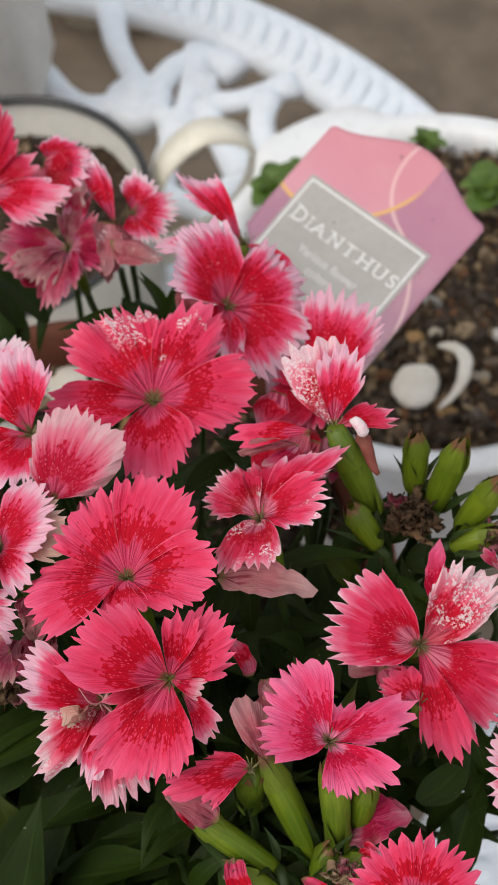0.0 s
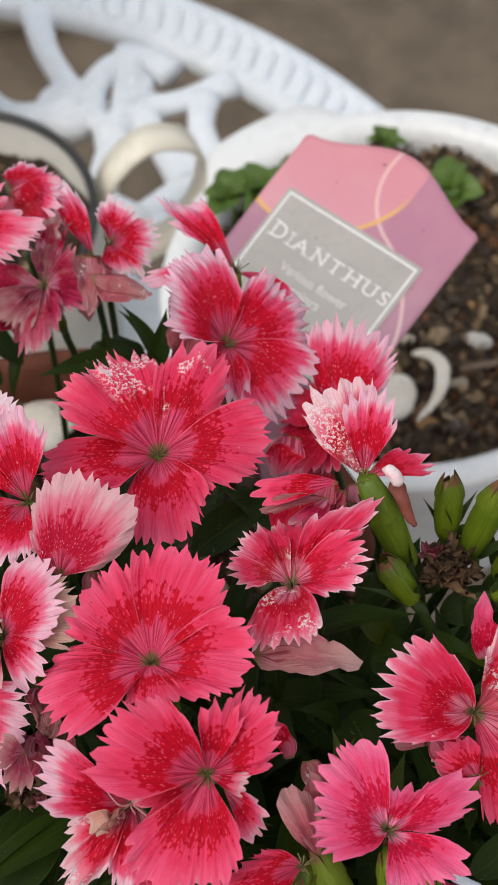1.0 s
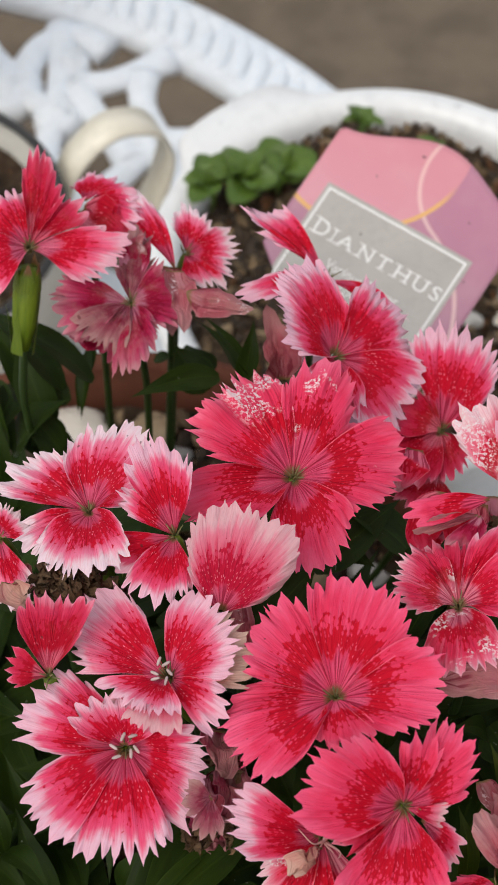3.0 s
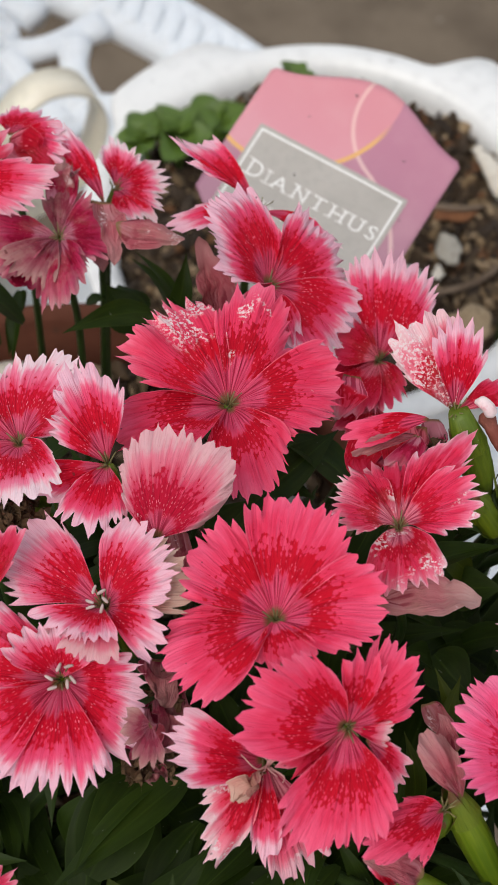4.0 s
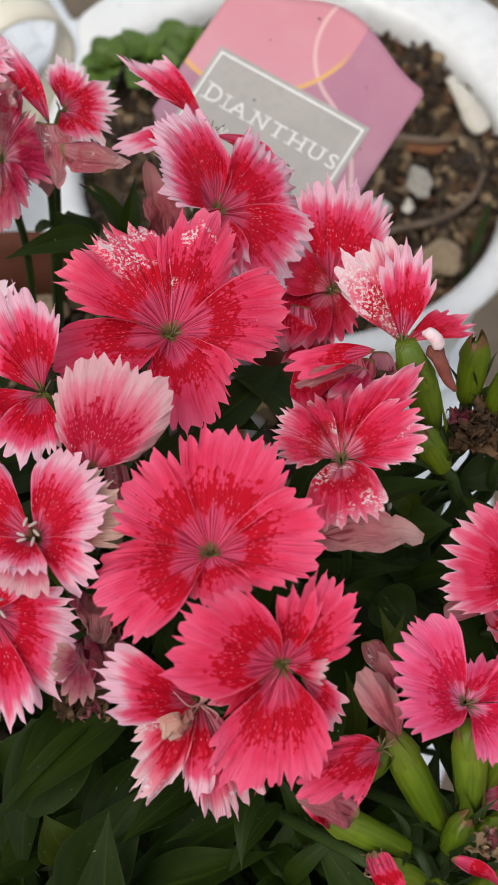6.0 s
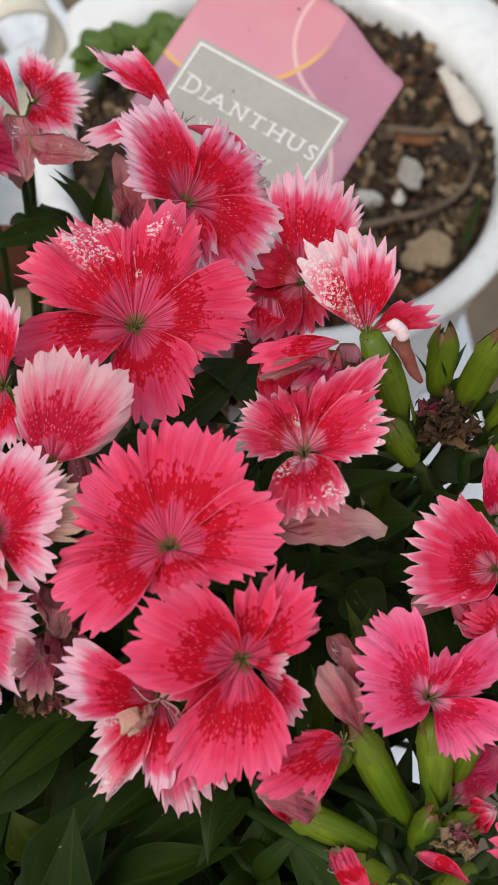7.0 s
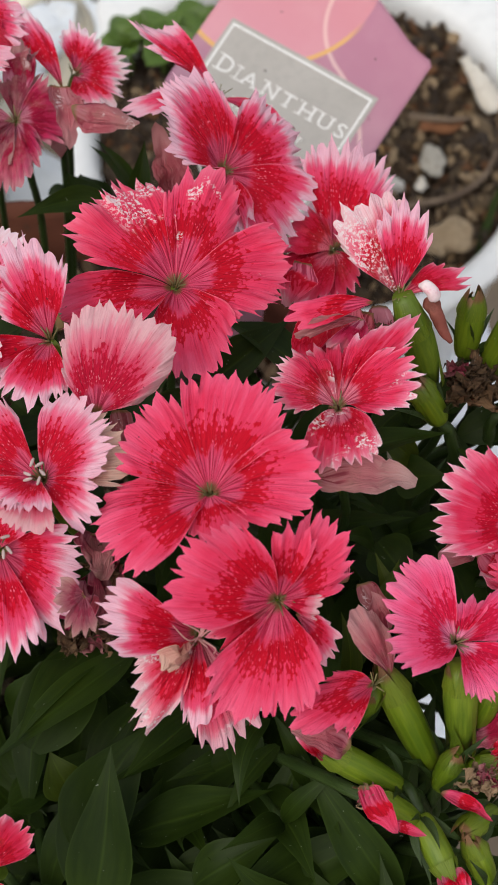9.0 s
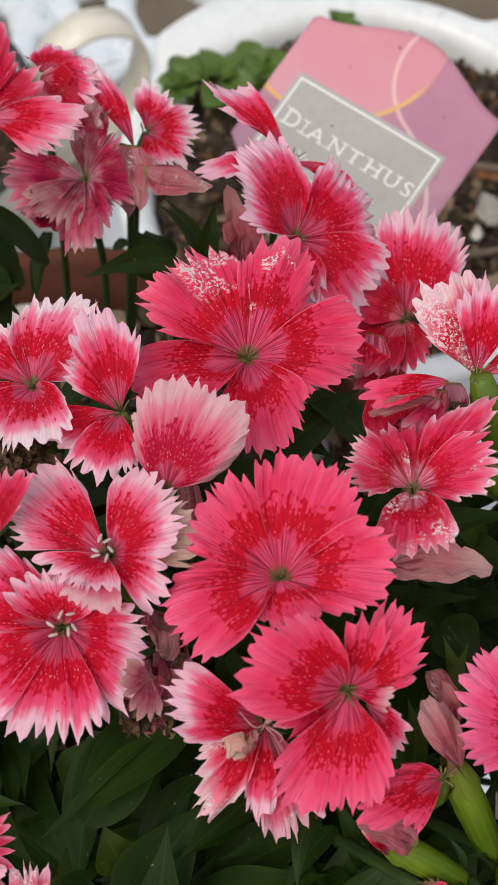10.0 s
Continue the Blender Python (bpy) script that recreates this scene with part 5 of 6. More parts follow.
dry_scrap((-0.0546, 0.1003, 0.3150), (-0.0500, 0.0980, 0.3130), 0.0046, PETAL["beige"], "beige dry petal folded over a husk", arch=0.2, crumple=0.5)
dry_scrap((-0.0165, 0.0785, 0.3105), (-0.0152, 0.0700, 0.3105), 0.0068, PETAL["mauve"], "crumpled maroon petal of a withered flower", arch=0.25, crumple=0.35)
dry_scrap((-0.0132, 0.0745, 0.3085), (-0.0150, 0.0640, 0.3050), 0.0062, PETAL["mauve"], "crumpled maroon petal hanging from a withered flower", arch=0.2, crumple=0.35)
dry_scrap((-0.0180, 0.0712, 0.3085), (-0.0172, 0.0630, 0.3050), 0.0064, PETAL["withered"], "crumpled wine-coloured petal of a withered flower", arch=0.2, crumple=0.3)
dry_scrap((0.0228, 0.1282, 0.3090), (0.0176, 0.1168, 0.3015), 0.0072, PETAL["wine"], "wine-red petal hanging under open flowers", arch=0.12)
dry_scrap((-0.0312, 0.1713, 0.3085), (-0.0170, 0.1668, 0.3095), 0.0058, PETAL["dusty"], "folded dry greyish-pink petal below a flower", arch=0.10, curl=-1.3, crumple=0.14)


def husk(at, size, seed, label="crumpled brown withered flower husk", red=0.15, brown=None):
    """A withered head: dry scraps curled round one point."""
    rng = random.Random(seed)
    at = Vector(at)
    root = tagged(empty("withered_head", at), label, "dead flower", "withered heads")
    for k in range(26):
        d = Vector((rng.uniform(-1, 1), rng.uniform(-1, 1), rng.uniform(-0.6, 0.9))).normalized()
        bm = blade_mesh(d * size * 0.1, d * size * rng.uniform(0.6, 1.1), size * rng.uniform(0.22, 0.52), rng, rng.uniform(-0.5, 0.6), 1.2, 16)
        for v in bm.verts:
            v.co += Vector((noise.noise(v.co * 350 + d * 9), noise.noise(v.co * 350 + d * 5), noise.noise(v.co * 350))) * size * 0.22
            v.co += Vector((noise.noise(v.co * 1000), noise.noise(v.co * 1000 + d * 4), noise.noise(v.co * 1000 + d * 7))) * size * 0.27
        part("scrap", bm, (brown or HUSK) if rng.random() > red else PETAL["mauve"], root)
    foot = foot_of(at, rng)
    part("stem", sweep(bmesh.new(), [p - at for p in curve_points([at, at.lerp(foot, 0.4), foot], 5)], 0.0012, 8), STEM, root)


husk((-0.0468, 0.1023, 0.3130), 0.0062, 74)
husk((-0.0418, 0.1026, 0.3130), 0.0058, 82)
husk((-0.0140, 0.0735, 0.3085), 0.0042, 83)
husk((0.0484, 0.1174, 0.3000), 0.0070, 76, red=0.04)
husk((0.0654, 0.1173, 0.2980), 0.0046, 77)
husk((0.0500, 0.0470, 0.2930), 0.0040, 78, "papery tan withered flower on a green calyx", 0.2, TAN_HUSK)
husk((0.0312, 0.0424, 0.2955), 0.0026, 84, "papery tan shreds at the tip of a bud", 0.1, TAN_HUSK)
husk((-0.0160, 0.0640, 0.3030), 0.0052, 79)
husk((0.0305, 0.1207, 0.3100), 0.0036, 80)
husk((-0.0366, 0.1036, 0.3060), 0.0040, 81)

# ---- pots and label ----
def terracotta_pot():
    root = tagged(empty("flower_pot", (POT.x, POT.y, 0)), "round brown terracotta-coloured flower pot on the white table", "flower pot")
    bm = lathe(bmesh.new(), [(0, 0.001), (0.054, 0.001), (0.057, 0.004), (0.081, 0.166), (0.089, 0.167), (0.0915, 0.171), (0.0935, 0.200), (0.0925, 0.204), (0.089, 0.205), (0.0865, 0.203), (0.084, 0.17), (0.056, 0.01), (0, 0.008)], 96)
    part("pot_wall", bm, TERRACOTTA, root)
    bm = lathe(bmesh.new(), [(0, SOIL_Z + 0.003)] + [(0.0845 * k / 14, SOIL_Z + 0.003 * math.cos(k / 14 * 1.5)) for k in range(1, 15)], 60)
    for v in bm.verts:
        v.co.z += 0.004 * noise.noise(v.co * 90)
    part("soil", bm, SOIL, root, "dark crumbly potting soil")
    return root


terracotta_pot()

BOWL = Vector((0.0215, 0.3375, 0))
BOWL_H = 0.115
LUGS = ((0.66, 0.018, 0.46), (2.32, 0.0125, 0.40))


def enamel_bowl():
    root = tagged(empty("white_bowl", BOWL), "white enamel bowl planter filled with stony soil", "bowl")
    h = BOWL_H
    prof = [(0, 0.001), (0.073, 0.001), (0.077, 0.004), (0.0872, h - 0.016), (0.0907, h - 0.008), (0.0937, h - 0.003), (0.0942, h), (0.0927, h + 0.002), (0.0867, h + 0.0015), (0.0827, h - 0.001), (0.0810, h - 0.006), (0.0792, h - 0.02), (0.075, 0.012), (0, 0.01)]
    bm = lathe(bmesh.new(), prof, 150)
    # the rim flares into two flat lugs
    for v in bm.verts:
        r = math.hypot(v.co.x, v.co.y)
        if r > 0.0902:
            a = math.atan2(v.co.y, v.co.x)
            for middle, reach, half in LUGS:
                off = abs((a - middle + math.pi) % (2 * math.pi) - math.pi)
                e = min(1.0, max(0.0, (half - off) / 0.20))
                g = 1 + reach * e * e * (3 - 2 * e) * min(1.0, (r - 0.0902) / 0.0025) / r
                v.co.x *= g
                v.co.y *= g
    part("bowl_wall", bm, ENAMEL, root)
    bm = lathe(bmesh.new(), [(0, 0)] + [(0.0800 * k / 22, 0) for k in range(1, 23)], 90, (0, 0, h - 0.0095))
    for v in bm.verts:
        v.co.z += 0.006 * noise.noise(v.co * 45) + 0.003 * noise.noise(v.co * 170)
    part("soil", bm, SOIL, root, "dark brown stony soil")
    return root


enamel_bowl()

MUG = Vector((-0.182, 0.364, 0))


def enamel_mug():
    root = tagged(empty("enamel_mug", MUG), "large enamel mug planter with black rim and cream handle", "mug")
    h, r = 0.094, 0.070
    prof = [(0, 0.001), (r - 0.006, 0.001), (r - 0.001, 0.006), (r, h - 0.004), (r - 0.002, h - 0.004), (r - 0.004, 0.008), (0, 0.006)]
    part("mug_wall", lathe(bmesh.new(), prof, 96), GREY_ENAMEL, root)
    bm = lathe(bmesh.new(), [(r - 0.0020 + 0.0022 * math.cos(a * math.pi / 5), h - 0.003 + 0.0021 * math.sin(a * math.pi / 5)) for a in range(11)], 96)
    part("rim", bm, BLACK_RIM, root, "black enamelled rim")
    bm = bmesh.new()
    a = radians(31)
    d, s = Vector((math.cos(a), math.sin(a), 0)), Vector((-math.sin(a), math.cos(a), 0))
    line = curve_points([d * (r - 0.001) + TOP * 0.070, d * (r + 0.009) + TOP * 0.090, d * (r + 0.027) + TOP * 0.1015, d * (r + 0.046) + TOP * 0.0935, d * (r + 0.051) + TOP * 0.071, d * (r + 0.036) + TOP * 0.042, d * (r - 0.001) + TOP * 0.030], 8)
    ribbon = []
    for i, p in enumerate(line):
        q = (line[min(i + 1, len(line) - 1)] - line[max(i - 1, 0)]).normalized().cross(s).normalized() * 0.0009
        ribbon.append([bm.verts.new(p + s * w + q * e) for w, e in ((-0.0085, 1), (0.0085, 1), (0.0085, -1), (-0.0085, -1))])
    for r1, r2 in zip(ribbon, ribbon[1:]):
        for k in range(4):
            bm.faces.new((r1[k], r1[(k + 1) % 4], r2[(k + 1) % 4], r2[k]))
    part("handle", bm, CREAM, root, "broad cream strap handle")
    bm = lathe(bmesh.new(), [(0, 0)] + [((r - 0.003) * k / 12, 0) for k in range(1, 13)], 60, (0, 0, h - 0.026))
    for v in bm.verts:
        v.co.z += 0.006 * noise.noise(v.co * 45)
    part("soil", bm, SOIL, root, "dark soil")
    return root


enamel_mug()


# ---- stones, shells and sprouts in the pots ----
def stone(at, w, h, material=None, label="small rounded pebble lying on soil", name="pebble", flat=0.55, dents=0.24):
    rng = random.Random(repr(at))
    bm = lump(bmesh.new(), (0, 0, 0), (w, h, min(w, h) * flat), rng, 3, dents, False)
    for v in bm.verts:
        v.co.z *= 0.8
    ob = part(name, bm, material or PEBBLE)
    ob.location = Vector(at) + (TOP * 0.0035 if at[1] > 0.25 else Vector())
    return tagged(ob, label, "pebble", "pebbles on the soil")


line = curve_points([(0.0818, 0.3814, 0.1085), (0.0850, 0.3739, 0.1095), (0.0892, 0.3649, 0.1095), (0.0932, 0.3578, 0.1080), (0.0946, 0.3560, 0.1070)], 5)
o = line[0].copy()
n = len(line) - 1
bm = sweep(bmesh.new(), [p - o for p in line], [0.0006 + 0.0044 * math.sin(math.pi * min(1, 0.06 + 0.94 * (i / n) ** 1.6)) ** 0.8 for i in range(n + 1)], 14, 0.6)
for v in bm.verts:
    v.co += Vector((noise.noise(v.co * 260), noise.noise(v.co * 260 + Vector((5, 0, 0))), noise.noise(v.co * 260 + Vector((0, 5, 0))))) * 0.0008
ob = part("shell", bm, SHELL)
ob.location = o + TOP * 0.0035
tagged(ob, "bleached white shell piece on stony soil", "shell")
stone((0.0696, 0.3309, 0.1055), 0.0046, 0.0072, PALE_PEBBLE, "pale grey-white pebble on stony soil")
stone((0.0651, 0.3192, 0.1055), 0.0022, 0.0030, SHELL, "small white chip on the soil")
stone((0.0773, 0.2961, 0.1055), 0.0080, 0.0074, TAN_STONE, "tan rough stone by the bowl wall")
stone((0.0710, 0.2920, 0.1050), 0.0050, 0.0046, TAN_STONE, "small tan crumbly stone by the bowl wall")
stone((0.0732, 0.3486, 0.1055), 0.0085, 0.0036, RUST, "flake of reddish bark on the soil", "bark_flake")
stone((0.0245, 0.2862, 0.1080), 0.0092, 0.0108, SHELL, "smooth cream-white flat stone on the soil", "flat_stone", 0.5, 0.07)
for x, y, r in ((0.0195, 0.3121, 0.0036), (0.0229, 0.3314, 0.0040), (0.0474, 0.2986, 0.0038), (0.0504, 0.3347, 0.0036), (0.0537, 0.3189, 0.0046), (0.0697, 0.4131, 0.0042), (0.0269, 0.3159, 0.0030), (0.0139, 0.3296, 0.0030), (0.0380, 0.2788, 0.0046), (0.0498, 0.2799, 0.0042)):
    stone((x, y, 0.1045), r, r * 0.85)
stone((-0.0735, 0.2050, SOIL_Z + 0.007), 0.0105, 0.0080, SHELL, "smooth cream stone on the potting soil")
stone((-0.0500, 0.2085, SOIL_Z + 0.006), 0.0068, 0.0058, TAN_STONE, "yellowish-brown rough stone on the potting soil")
for x, y, r in ((-0.0591, 0.2000, 0.0050), (-0.0438, 0.2000, 0.0056), (-0.0509, 0.1960, 0.0045), (-0.090, 0.185, 0.006), (-0.10, 0.17, 0.005), (0.0089, 0.1767, 0.0050), (0.0027, 0.1790, 0.0042), (0.0147, 0.168, 0.0050), (-0.0229, 0.1850, 0.0050), (-0.0043, 0.1850, 0.0046), (-0.015, 0.175, 0.004)):
    stone((x, y, SOIL_Z + 0.005), r, r * 0.8)

bm = bmesh.new()
line = curve_points([(0.0295, 0.3068, 0.1080), (0.0365, 0.3054, 0.1110), (0.0418, 0.2966, 0.1130), (0.0406, 0.2854, 0.1110), (0.0348, 0.2774, 0.1070)], 6)
k = len(line) - 1
o = line[0].copy()
sweep(bm, [p - o for p in line], [0.0006 + 0.0024 * math.sin(math.pi * i / k) ** 0.8 * (1.15 - 0.5 * i / k) for i in range(k + 1)], 12, 0.5)
for v in bm.verts:
    v.co += Vector((noise.noise(v.co * 200), noise.noise(v.co * 200 + Vector((5, 0, 0))), noise.noise(v.co * 260))) * 0.0007
ob = part("shell_shard", bm, SHELL)
ob.location = o + TOP * 0.0035
tagged(ob, "curved broken white shell shard on dark soil", "shell")


def twig(points, r):
    line = curve_points(points, 6)
    o = line[0].copy()
    bm = sweep(bmesh.new(), [p - o for p in line], [r * (1 - 0.4 * i / (len(line) - 1)) for i in range(len(line))], 8)
    ob = part("twig", bm, WOOD)
    ob.location = o + TOP * 0.0035
    return tagged(ob, "thin dark dry twig lying on the soil", "twig")


twig([(0.0479, 0.3029, 0.1065), (0.0603, 0.3065, 0.1080), (0.0772, 0.3121, 0.1090), (0.0883, 0.3229, 0.1080), (0.0936, 0.3355, 0.1080)], 0.0016)
twig([(0.060, 0.352, 0.1060), (0.074, 0.349, 0.1085), (0.084, 0.352, 0.1070)], 0.0016)


def grit(name, centre, radius, z, count, sizes, seed, label, parent=None):
    """Loose grains over a round patch of soil."""
    rng = random.Random(seed)
    src = bmesh.new()
    bmesh.ops.create_icosphere(src, subdivisions=1, radius=1.0)
    co = [v.co.copy() for v in src.verts]
    tri = [[v.index for v in f.verts] for f in src.faces]
    src.free()
    verts, faces = [], []
    for _ in range(count):
        a, q = rng.random() * 6.283, radius * math.sqrt(rng.random())
        s = sizes[0] * (sizes[1] / sizes[0]) ** (rng.random() ** 2.2)
        c = Vector((q * math.cos(a), q * math.sin(a), z + 0.006 * noise.noise(Vector((q * math.cos(a), q * math.sin(a), z)) * 45) + s * rng.uniform(-0.1, 0.5)))
        m = Euler([rng.random() * 6.28 for _ in range(3)]).to_matrix() @ Matrix.Diagonal((s, s * rng.uniform(0.35, 0.9), s * rng.uniform(0.2, 0.6)))
        o = Vector([rng.random() * 40 for _ in range(3)])
        n0 = len(verts)
        verts += [c + m @ (v * (1 + 0.5 * noise.noise(v * 1.6 + o))) for v in co]
        faces += [[i + n0 for i in f] for f in tri]
    me = bpy.data.meshes.new(name)
    me.from_pydata(verts, [], faces)
    me.materials.append(GRAVEL)
    ob = new(name, me)
    ob.location = centre
    return tagged(ob, label, "gravel", kind="stuff")


grit("soil_grit", BOWL, 0.0825, BOWL_H - 0.0085, 7000, (0.0007, 0.0048), 5, "crumbs of bark, grit and small stones")
grit("soil_grit", POT, 0.0825, SOIL_Z + 0.003, 3000, (0.0008, 0.006), 6, "crumbs of bark and grit on potting soil")
grit("soil_grit", MUG, 0.064, 0.070, 900, (0.001, 0.005), 7, "dark crumbs of soil and bark")


def sprout(at, size, seed, count=9, label="small fresh green rosette of rounded leaves"):
    rng = random.Random(seed)
    at = Vector(at)
    base = Vector((at.x, at.y, BOWL_H - 0.0105))
    root = tagged(empty("sprout", base), label, "seedling", "seedlings in the bowl")
    bm = sweep(bmesh.new(), [(0, 0, 0), (0.0005, 0, (at.z - base.z) * 0.6), (0, 0, at.z - base.z)], 0.0011, 6)
    part("stem", bm, SUCCULENT, root)
    for k in range(count):
        a = k * 2.4 + rng.random() * 0.4
        s = 0.55 + 0.45 * k / count
        out = Vector((math.cos(a), math.sin(a), 0.75 - 0.7 * k / count)).normalized()
        bm = blade_mesh(at - base, at - base + out * size * s, size * 0.78 * s, rng, 0.16, 0.2, 9, 0.55)
        part("leaf", bm, SUCCULENT, root)


sprout((-0.0373, 0.3684, 0.123), 0.020, 1, 10)
sprout((-0.0502, 0.3661, 0.122), 0.017, 2, 9)
sprout((-0.0245, 0.3760, 0.122), 0.018, 3, 9)
sprout((0.0076, 0.3990, 0.127), 0.011, 4, 7, "small bright green seedling with pointed leaves")
sprout((0.0362, 0.3823, 0.122), 0.017, 5, 8, "bright green seedling with rounded leaves")
rng5 = random.Random(9)
root = tagged(empty("grass_blade", (0.0865, 0.2904, 0.103)), "single green blade leaning on the bowl wall", "grass")
part("blade", blade_mesh(Vector((0, 0, 0)), Vector((0.0105, 0.034, 0.014)), 0.0028, rng5, 0.1, 0.2, 10), LEAF, root)

# ---- grey post behind the mug, and a stone on the paving ----
root = tagged(empty("grey_post", (-0.276, 0.520, 0)), "weathered grey square post standing behind the mug", "post")
bm = bmesh.new()
bmesh.ops.create_cube(bm, size=1.0)
bmesh.ops.scale(bm, vec=(0.085, 0.085, 0.5), verts=bm.verts)
bmesh.ops.bevel(bm, geom=bm.edges[:], offset=0.006, segments=3, affect="EDGES")
bm.transform(Matrix.Translation((0, 0, 0.251)) @ pose(0, 0, 0, 0, 0, 12))
part("post_body", bm, POST_GREY, root)
ob = part("stone", lump(bmesh.new(), (0, 0, 0), (0.13, 0.09, 0.06), random.Random(3), 3, 0.12), PEBBLE)
ob.location = (-0.62, 1.42, GROUND_Z + 0.05)
tagged(ob, "pale rounded stone lying on the paving", "stone")

# ---- plant label ----
LABEL = (Vector((-0.0041, 0.2515, 0.2556)), Vector((0.869, -0.485, -0.100)), Vector((-0.092, -0.358, 0.929)))


def plant_label():
    org, ux, nz = LABEL
    ux.normalize()
    vy = nz.cross(ux).normalized()
    nz = ux.cross(vy).normalized()
    m = Matrix((ux, vy, nz)).transposed().to_4x4()
    m.translation = org
    m = m @ Matrix.Diagonal((0.968, 0.968, 0.968, 1))
    root = new("plant_label")
    root.empty_display_size = 0.01
    root.matrix_world = m
    tagged(root, "pink and mauve plastic plant label reading DIANTHUS", "plant label")

    def edge_v(u):
        return 0.0163 + 0.0092 * (0.5 + 0.5 * math.cos(math.pi * (u - 0.0234) / 0.0296))

    def bowed(u, v):
        return 0.0016 * math.sin((u - 0.0234) / 0.0296 * 1.6 + 0.4) - 9.0 * (v + 0.02) ** 2 * 0.12

    def foot_v(u):
        """The card narrows below towards its stake."""
        return -0.024 - 0.018 * min(1, max(0, (u + 0.0062) / 0.024))

    def sheet(u0, u1, v0, v1, lift, nu=24, nv=20, top=None, rnd=0.0, cut=False):
        """A bowed rectangle on the card; top: its upper edge as a function."""
        bm = bmesh.new()
        g = []
        for i in range(nu + 1):
            u = u0 + (u1 - u0) * i / nu
            t = top(u) if top else v1
            lo = max(v0, foot_v(u)) if cut else v0
            if rnd:
                e = min(u - u0, u1 - u) / rnd
                if e < 1:
                    t -= rnd * (1 - math.sqrt(max(0, 1 - (1 - e) ** 2)))
            g.append([bm.verts.new((u, lo + (t - lo) * j / nv, bowed(u, lo + (t - lo) * j / nv) + lift)) for j in range(nv + 1)])
        for a, b in zip(g, g[1:]):
            for j in range(nv):
                bm.faces.new((a[j], b[j], b[j + 1], a[j + 1]))
        return bm

    bm = sheet(-0.0062, 0.0530, -0.052, 0, 0.0, 48, 30, edge_v, 0.0012, True)
    ext = bmesh.ops.extrude_face_region(bm, geom=bm.faces[:])
    for v in ext["geom"]:
        if isinstance(v, bmesh.types.BMVert):
            v.co.z -= 0.0005
    part("card", bm, CARD, root)
    panel = part("title_panel", sheet(0.0, 0.0462, -0.0500, 0.0, 0.00025, cut=True), PANEL, root, "grey-taupe printed panel")
    for u0, u1, v0, v1 in ((0.0010, 0.0452, -0.0018, -0.0011), (0.0445, 0.0452, -0.0490, -0.0018), (0.0010, 0.0017, -0.0330, -0.0018)):
        part("border_line", sheet(u0, u1, v0, v1, 0.00045), INK_WHITE, panel)

    def words(text, u, v, size, width, name, caps=None):
        cu = bpy.data.curves.new(name, "FONT")
        cu.body = text
        cu.size = size
        cu.resolution_u = 3
        tmp = new("lettering_curve", cu)
        bpy.context.view_layer.update()
        me = bpy.data.meshes.new_from_object(tmp.evaluated_get(bpy.context.evaluated_depsgraph_get()))
        bpy.data.objects.remove(tmp)
        w = max(p.co.x for p in me.vertices)
        for p in me.vertices:
            x = p.co.x * width / w + u
            y = p.co.y + v
            p.co = (x, y, bowed(x, y) + 0.00045)
        me.materials.append(INK_WHITE)
        ob = new(name, me)
        ob.parent = panel

    def letter(char, u, size, width, feet):
        """One capital with thin serifs: feet are (side -1 0 1, top or foot 1 0)."""
        words(char, u, -0.0146, size, width, "lettering")
        h = size * 0.70
        for side, up in feet:
            c = u + width * (0.5 + 0.5 * side) - side * 0.00045
            y = -0.0146 + (h - 0.00034 if up else 0.0)
            part("serif", sheet(c - 0.00105, c + 0.00105, y, y + 0.00034, 0.00047, 3, 1), INK_WHITE, panel)

    both = ((-1, 0), (-1, 1), (1, 0), (1, 1))
    letter("D", 0.0033, 0.0069, 0.0048, ((-1, 0), (-1, 1)))
    letter("I", 0.0095, 0.0057, 0.0007, ((0, 0), (0, 1)))
    letter("A", 0.0115, 0.0057, 0.0049, ((-1, 0), (1, 0)))
    letter("N", 0.0180, 0.0057, 0.0044, ((-1, 0), (-1, 1), (1, 1)))
    letter("T", 0.0238, 0.0057, 0.0043, ((0, 0),))
    letter("H", 0.0295, 0.0057, 0.0045, both)
    letter("U", 0.0354, 0.0057, 0.0042, ((-1, 1), (1, 1)))
    letter("S", 0.0409, 0.0057, 0.0030, ())
    words("Various flower", 0.0125, -0.0215, 0.0040, 0.0228, "small_lettering")
    words("colors", 0.0190, -0.0258, 0.0040, 0.0100, "small_lettering")
    # a small dark flourish printed below the text
    pts = [(0.0352, -0.0313), (0.0349, -0.0285), (0.0362, -0.0256), (0.0376, -0.0248), (0.0374, -0.0268), (0.0360, -0.0282)]
    line = curve_points([(u, v, bowed(u, v) + 0.0004) for u, v in pts], 5)
    part("flourish", sweep(bmesh.new(), line, 0.00016, 5, 0.5), INK_DARK, panel, "thin dark printed flourish")
    for u, v, r in ((0.0185, 0.0195, 0.00045), (0.0105, 0.0080, 0.0003), (0.0160, -0.0085, 0.0004), (0.0395, 0.0090, 0.0003), (0.0470, -0.0060, 0.0003)):
        bm = bmesh.new()
        bmesh.ops.create_icosphere(bm, subdivisions=1, radius=r, matrix=Matrix.Translation((u, v, bowed(u, v) + 0.0003)) @ Matrix.Diagonal((1, 0.8, 0.3, 1)))
        part("speck", bm, INK_DARK, root, "dark speck of dirt")
    # the stake: a tongue from the card's foot down into the pot
    inv = m.inverted()
    a = Vector((0.0300, -0.040, bowed(0.0300, -0.040) - 0.0006))
    b = inv @ Vector((0.004, 0.180, SOIL_Z - 0.01))
    bm = bmesh.new()
    g = []
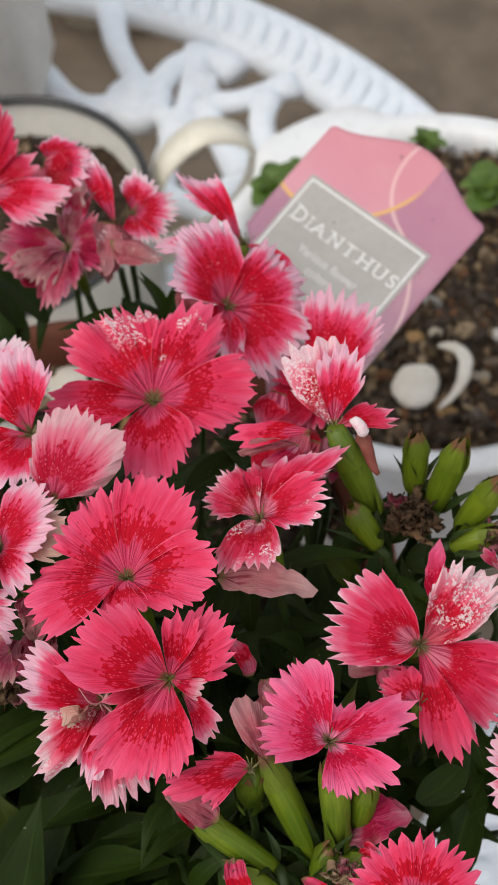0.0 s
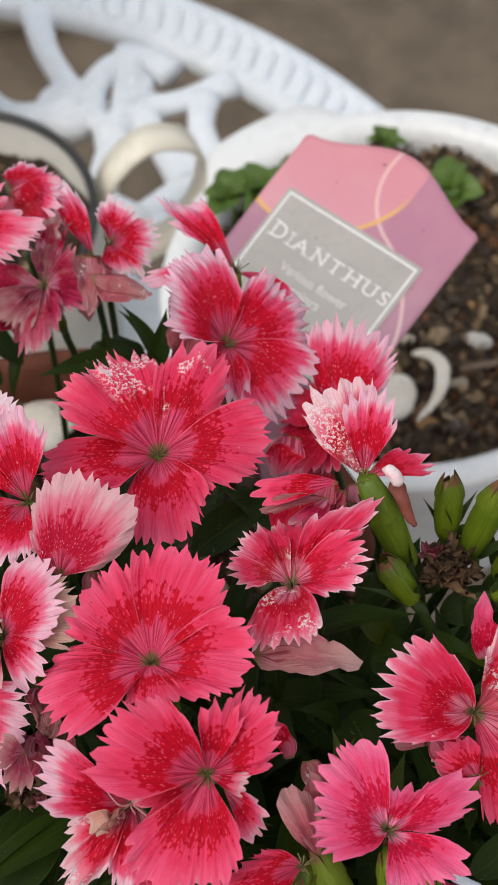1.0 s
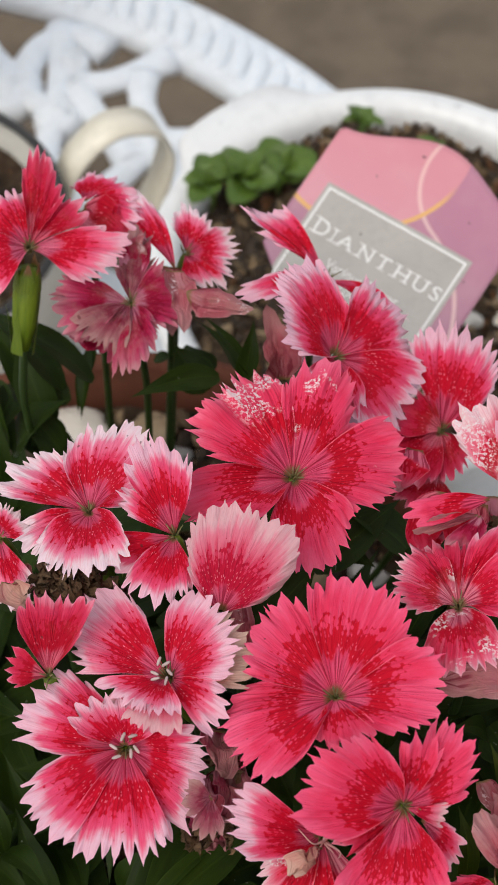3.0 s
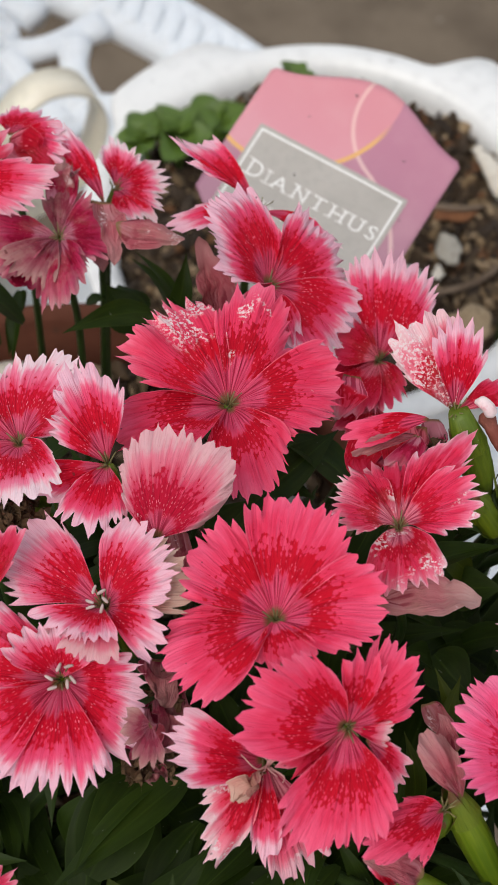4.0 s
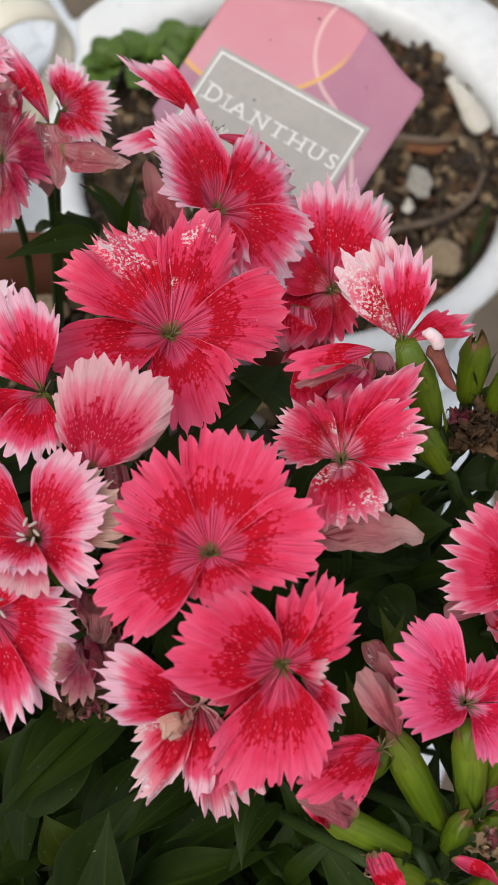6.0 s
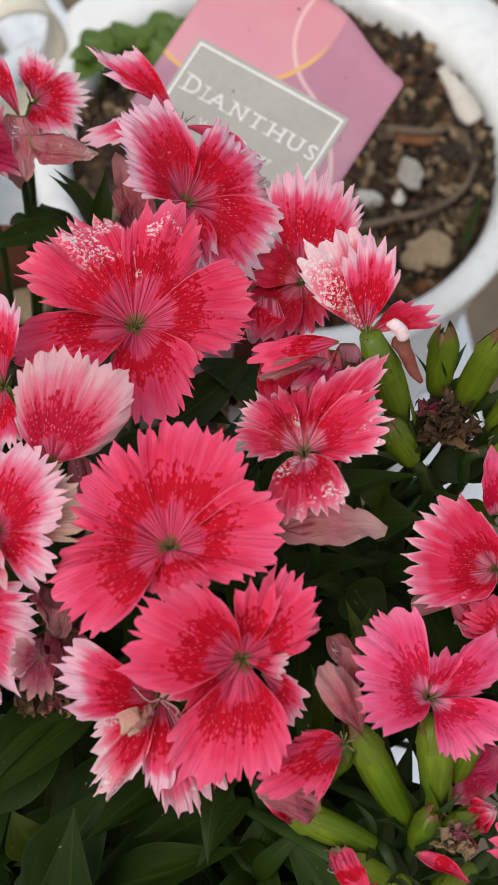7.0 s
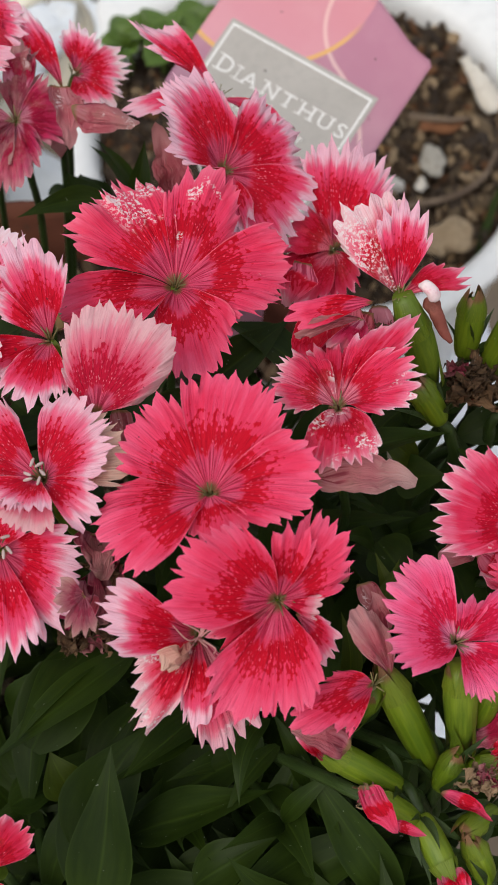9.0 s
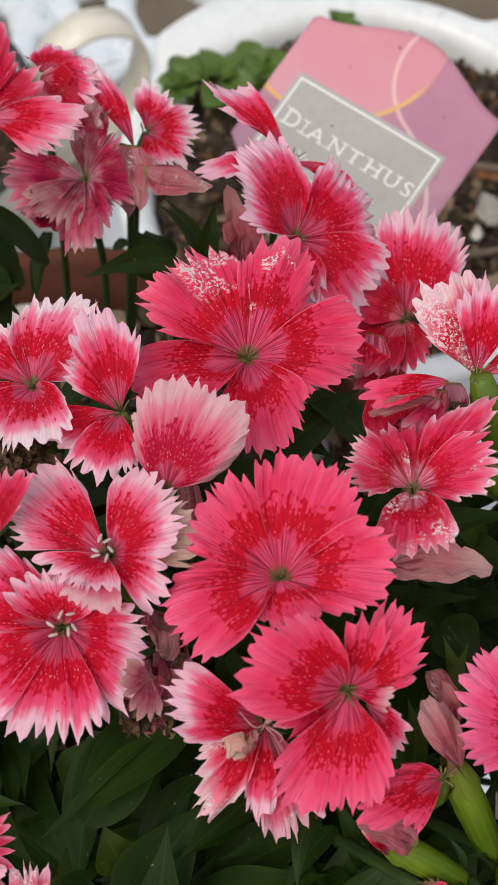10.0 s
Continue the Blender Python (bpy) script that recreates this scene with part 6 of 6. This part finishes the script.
    for i in range(9):
        s = i / 8
        c = a.lerp(b, s) + Vector((0, 0, 0.012 * math.sin(math.pi * s)))
        w = 0.0085 * (1 - s) + 0.004
        g.append([bm.verts.new(c + Vector((w * q, 0, e))) for q, e in ((-1, 0), (1, 0), (1, -0.0006), (-1, -0.0006))])
    for p, q in zip(g, g[1:]):
        for k in range(4):
            bm.faces.new((p[k], p[(k + 1) % 4], q[(k + 1) % 4], q[k]))
    part("stake", bm, CARD, root)


def card_material():
    k = Mat("label_card", rough=0.32, spec=0.5)
    s = k.node("SeparateXYZ")
    k.join(k.coords(), s.inputs[0])
    u, v = s.outputs[0], s.outputs[1]

    def round_to(cu, cv):
        du, dv = k.math("SUBTRACT", u, cu), k.math("SUBTRACT", v, cv)
        return k.math("SQRT", k.math("ADD", k.math("MULTIPLY", du, du), k.math("MULTIPLY", dv, dv)))

    def line(d, r, w):
        return k.math("SUBTRACT", 1.0, k.step(k.math("ABSOLUTE", k.math("SUBTRACT", d, r)), w * 0.6, w))

    d1 = round_to(*YELLOW[:2])
    upper = k.step(v, 0.0016, 0.0020)
    d2, d3 = round_to(*PALE_UP[:2]), round_to(*PALE_LOW[:2])
    low = k.math("MULTIPLY", k.math("SUBTRACT", 1.0, upper), k.step(u, 0.028, 0.029))
    up = k.math("MULTIPLY", upper, k.math("SUBTRACT", 1.0, k.step(u, 0.035, 0.036)))
    pale = k.math("ADD", k.math("MULTIPLY", line(d2, PALE_UP[2], 0.0007), up), k.math("MULTIPLY", line(d3, PALE_LOW[2], 0.0007), low))
    inside = k.math("SUBTRACT", 1.0, k.step(d1, YELLOW[2] - 0.0003, YELLOW[2] + 0.0003))
    mott = k.noise(60.0, None, 3)
    salmon = k.mix(k.step(v, -0.01, 0.024), (0.65, 0.28, 0.33), (0.64, 0.25, 0.285))
    mauve = k.mix(k.step(v, -0.03, 0.02), (0.38, 0.175, 0.245), (0.46, 0.19, 0.265))
    col = k.mix(inside, mauve, salmon)
    col = k.mix(k.math("MULTIPLY", k.step(mott, 0.4, 0.7), 0.12), col, (0.75, 0.5, 0.5))
    col = k.mix(k.math("MULTIPLY", pale, 0.5), col, (0.85, 0.62, 0.55))
    col = k.mix(k.math("MULTIPLY", line(d1, YELLOW[2], 0.0008), k.math("SUBTRACT", 1.0, k.step(v, 0.008, 0.018))), col, (0.72, 0.40, 0.14))
    k.color(col)
    k.bump(k.noise(160.0, None, 3), 0.05, 0.001)
    return k.m


YELLOW = (0.0030, 0.0190, 0.0283)
PALE_UP, PALE_LOW = (0.0413, 0.0207, 0.0211), (0.0179, -0.0308, 0.0355)
CARD = card_material()
PANEL = plain("label_panel", (0.392, 0.366, 0.328), (0.435, 0.405, 0.366), 0.32, 60.0, 0.03)
INK_WHITE = plain("white_ink", (0.82, 0.81, 0.78), (0.78, 0.77, 0.74), 0.4, 90.0, 0.02)
INK_DARK = plain("dark_ink", (0.07, 0.06, 0.06), (0.1, 0.09, 0.09), 0.4, 90.0, 0.02)
plant_label()
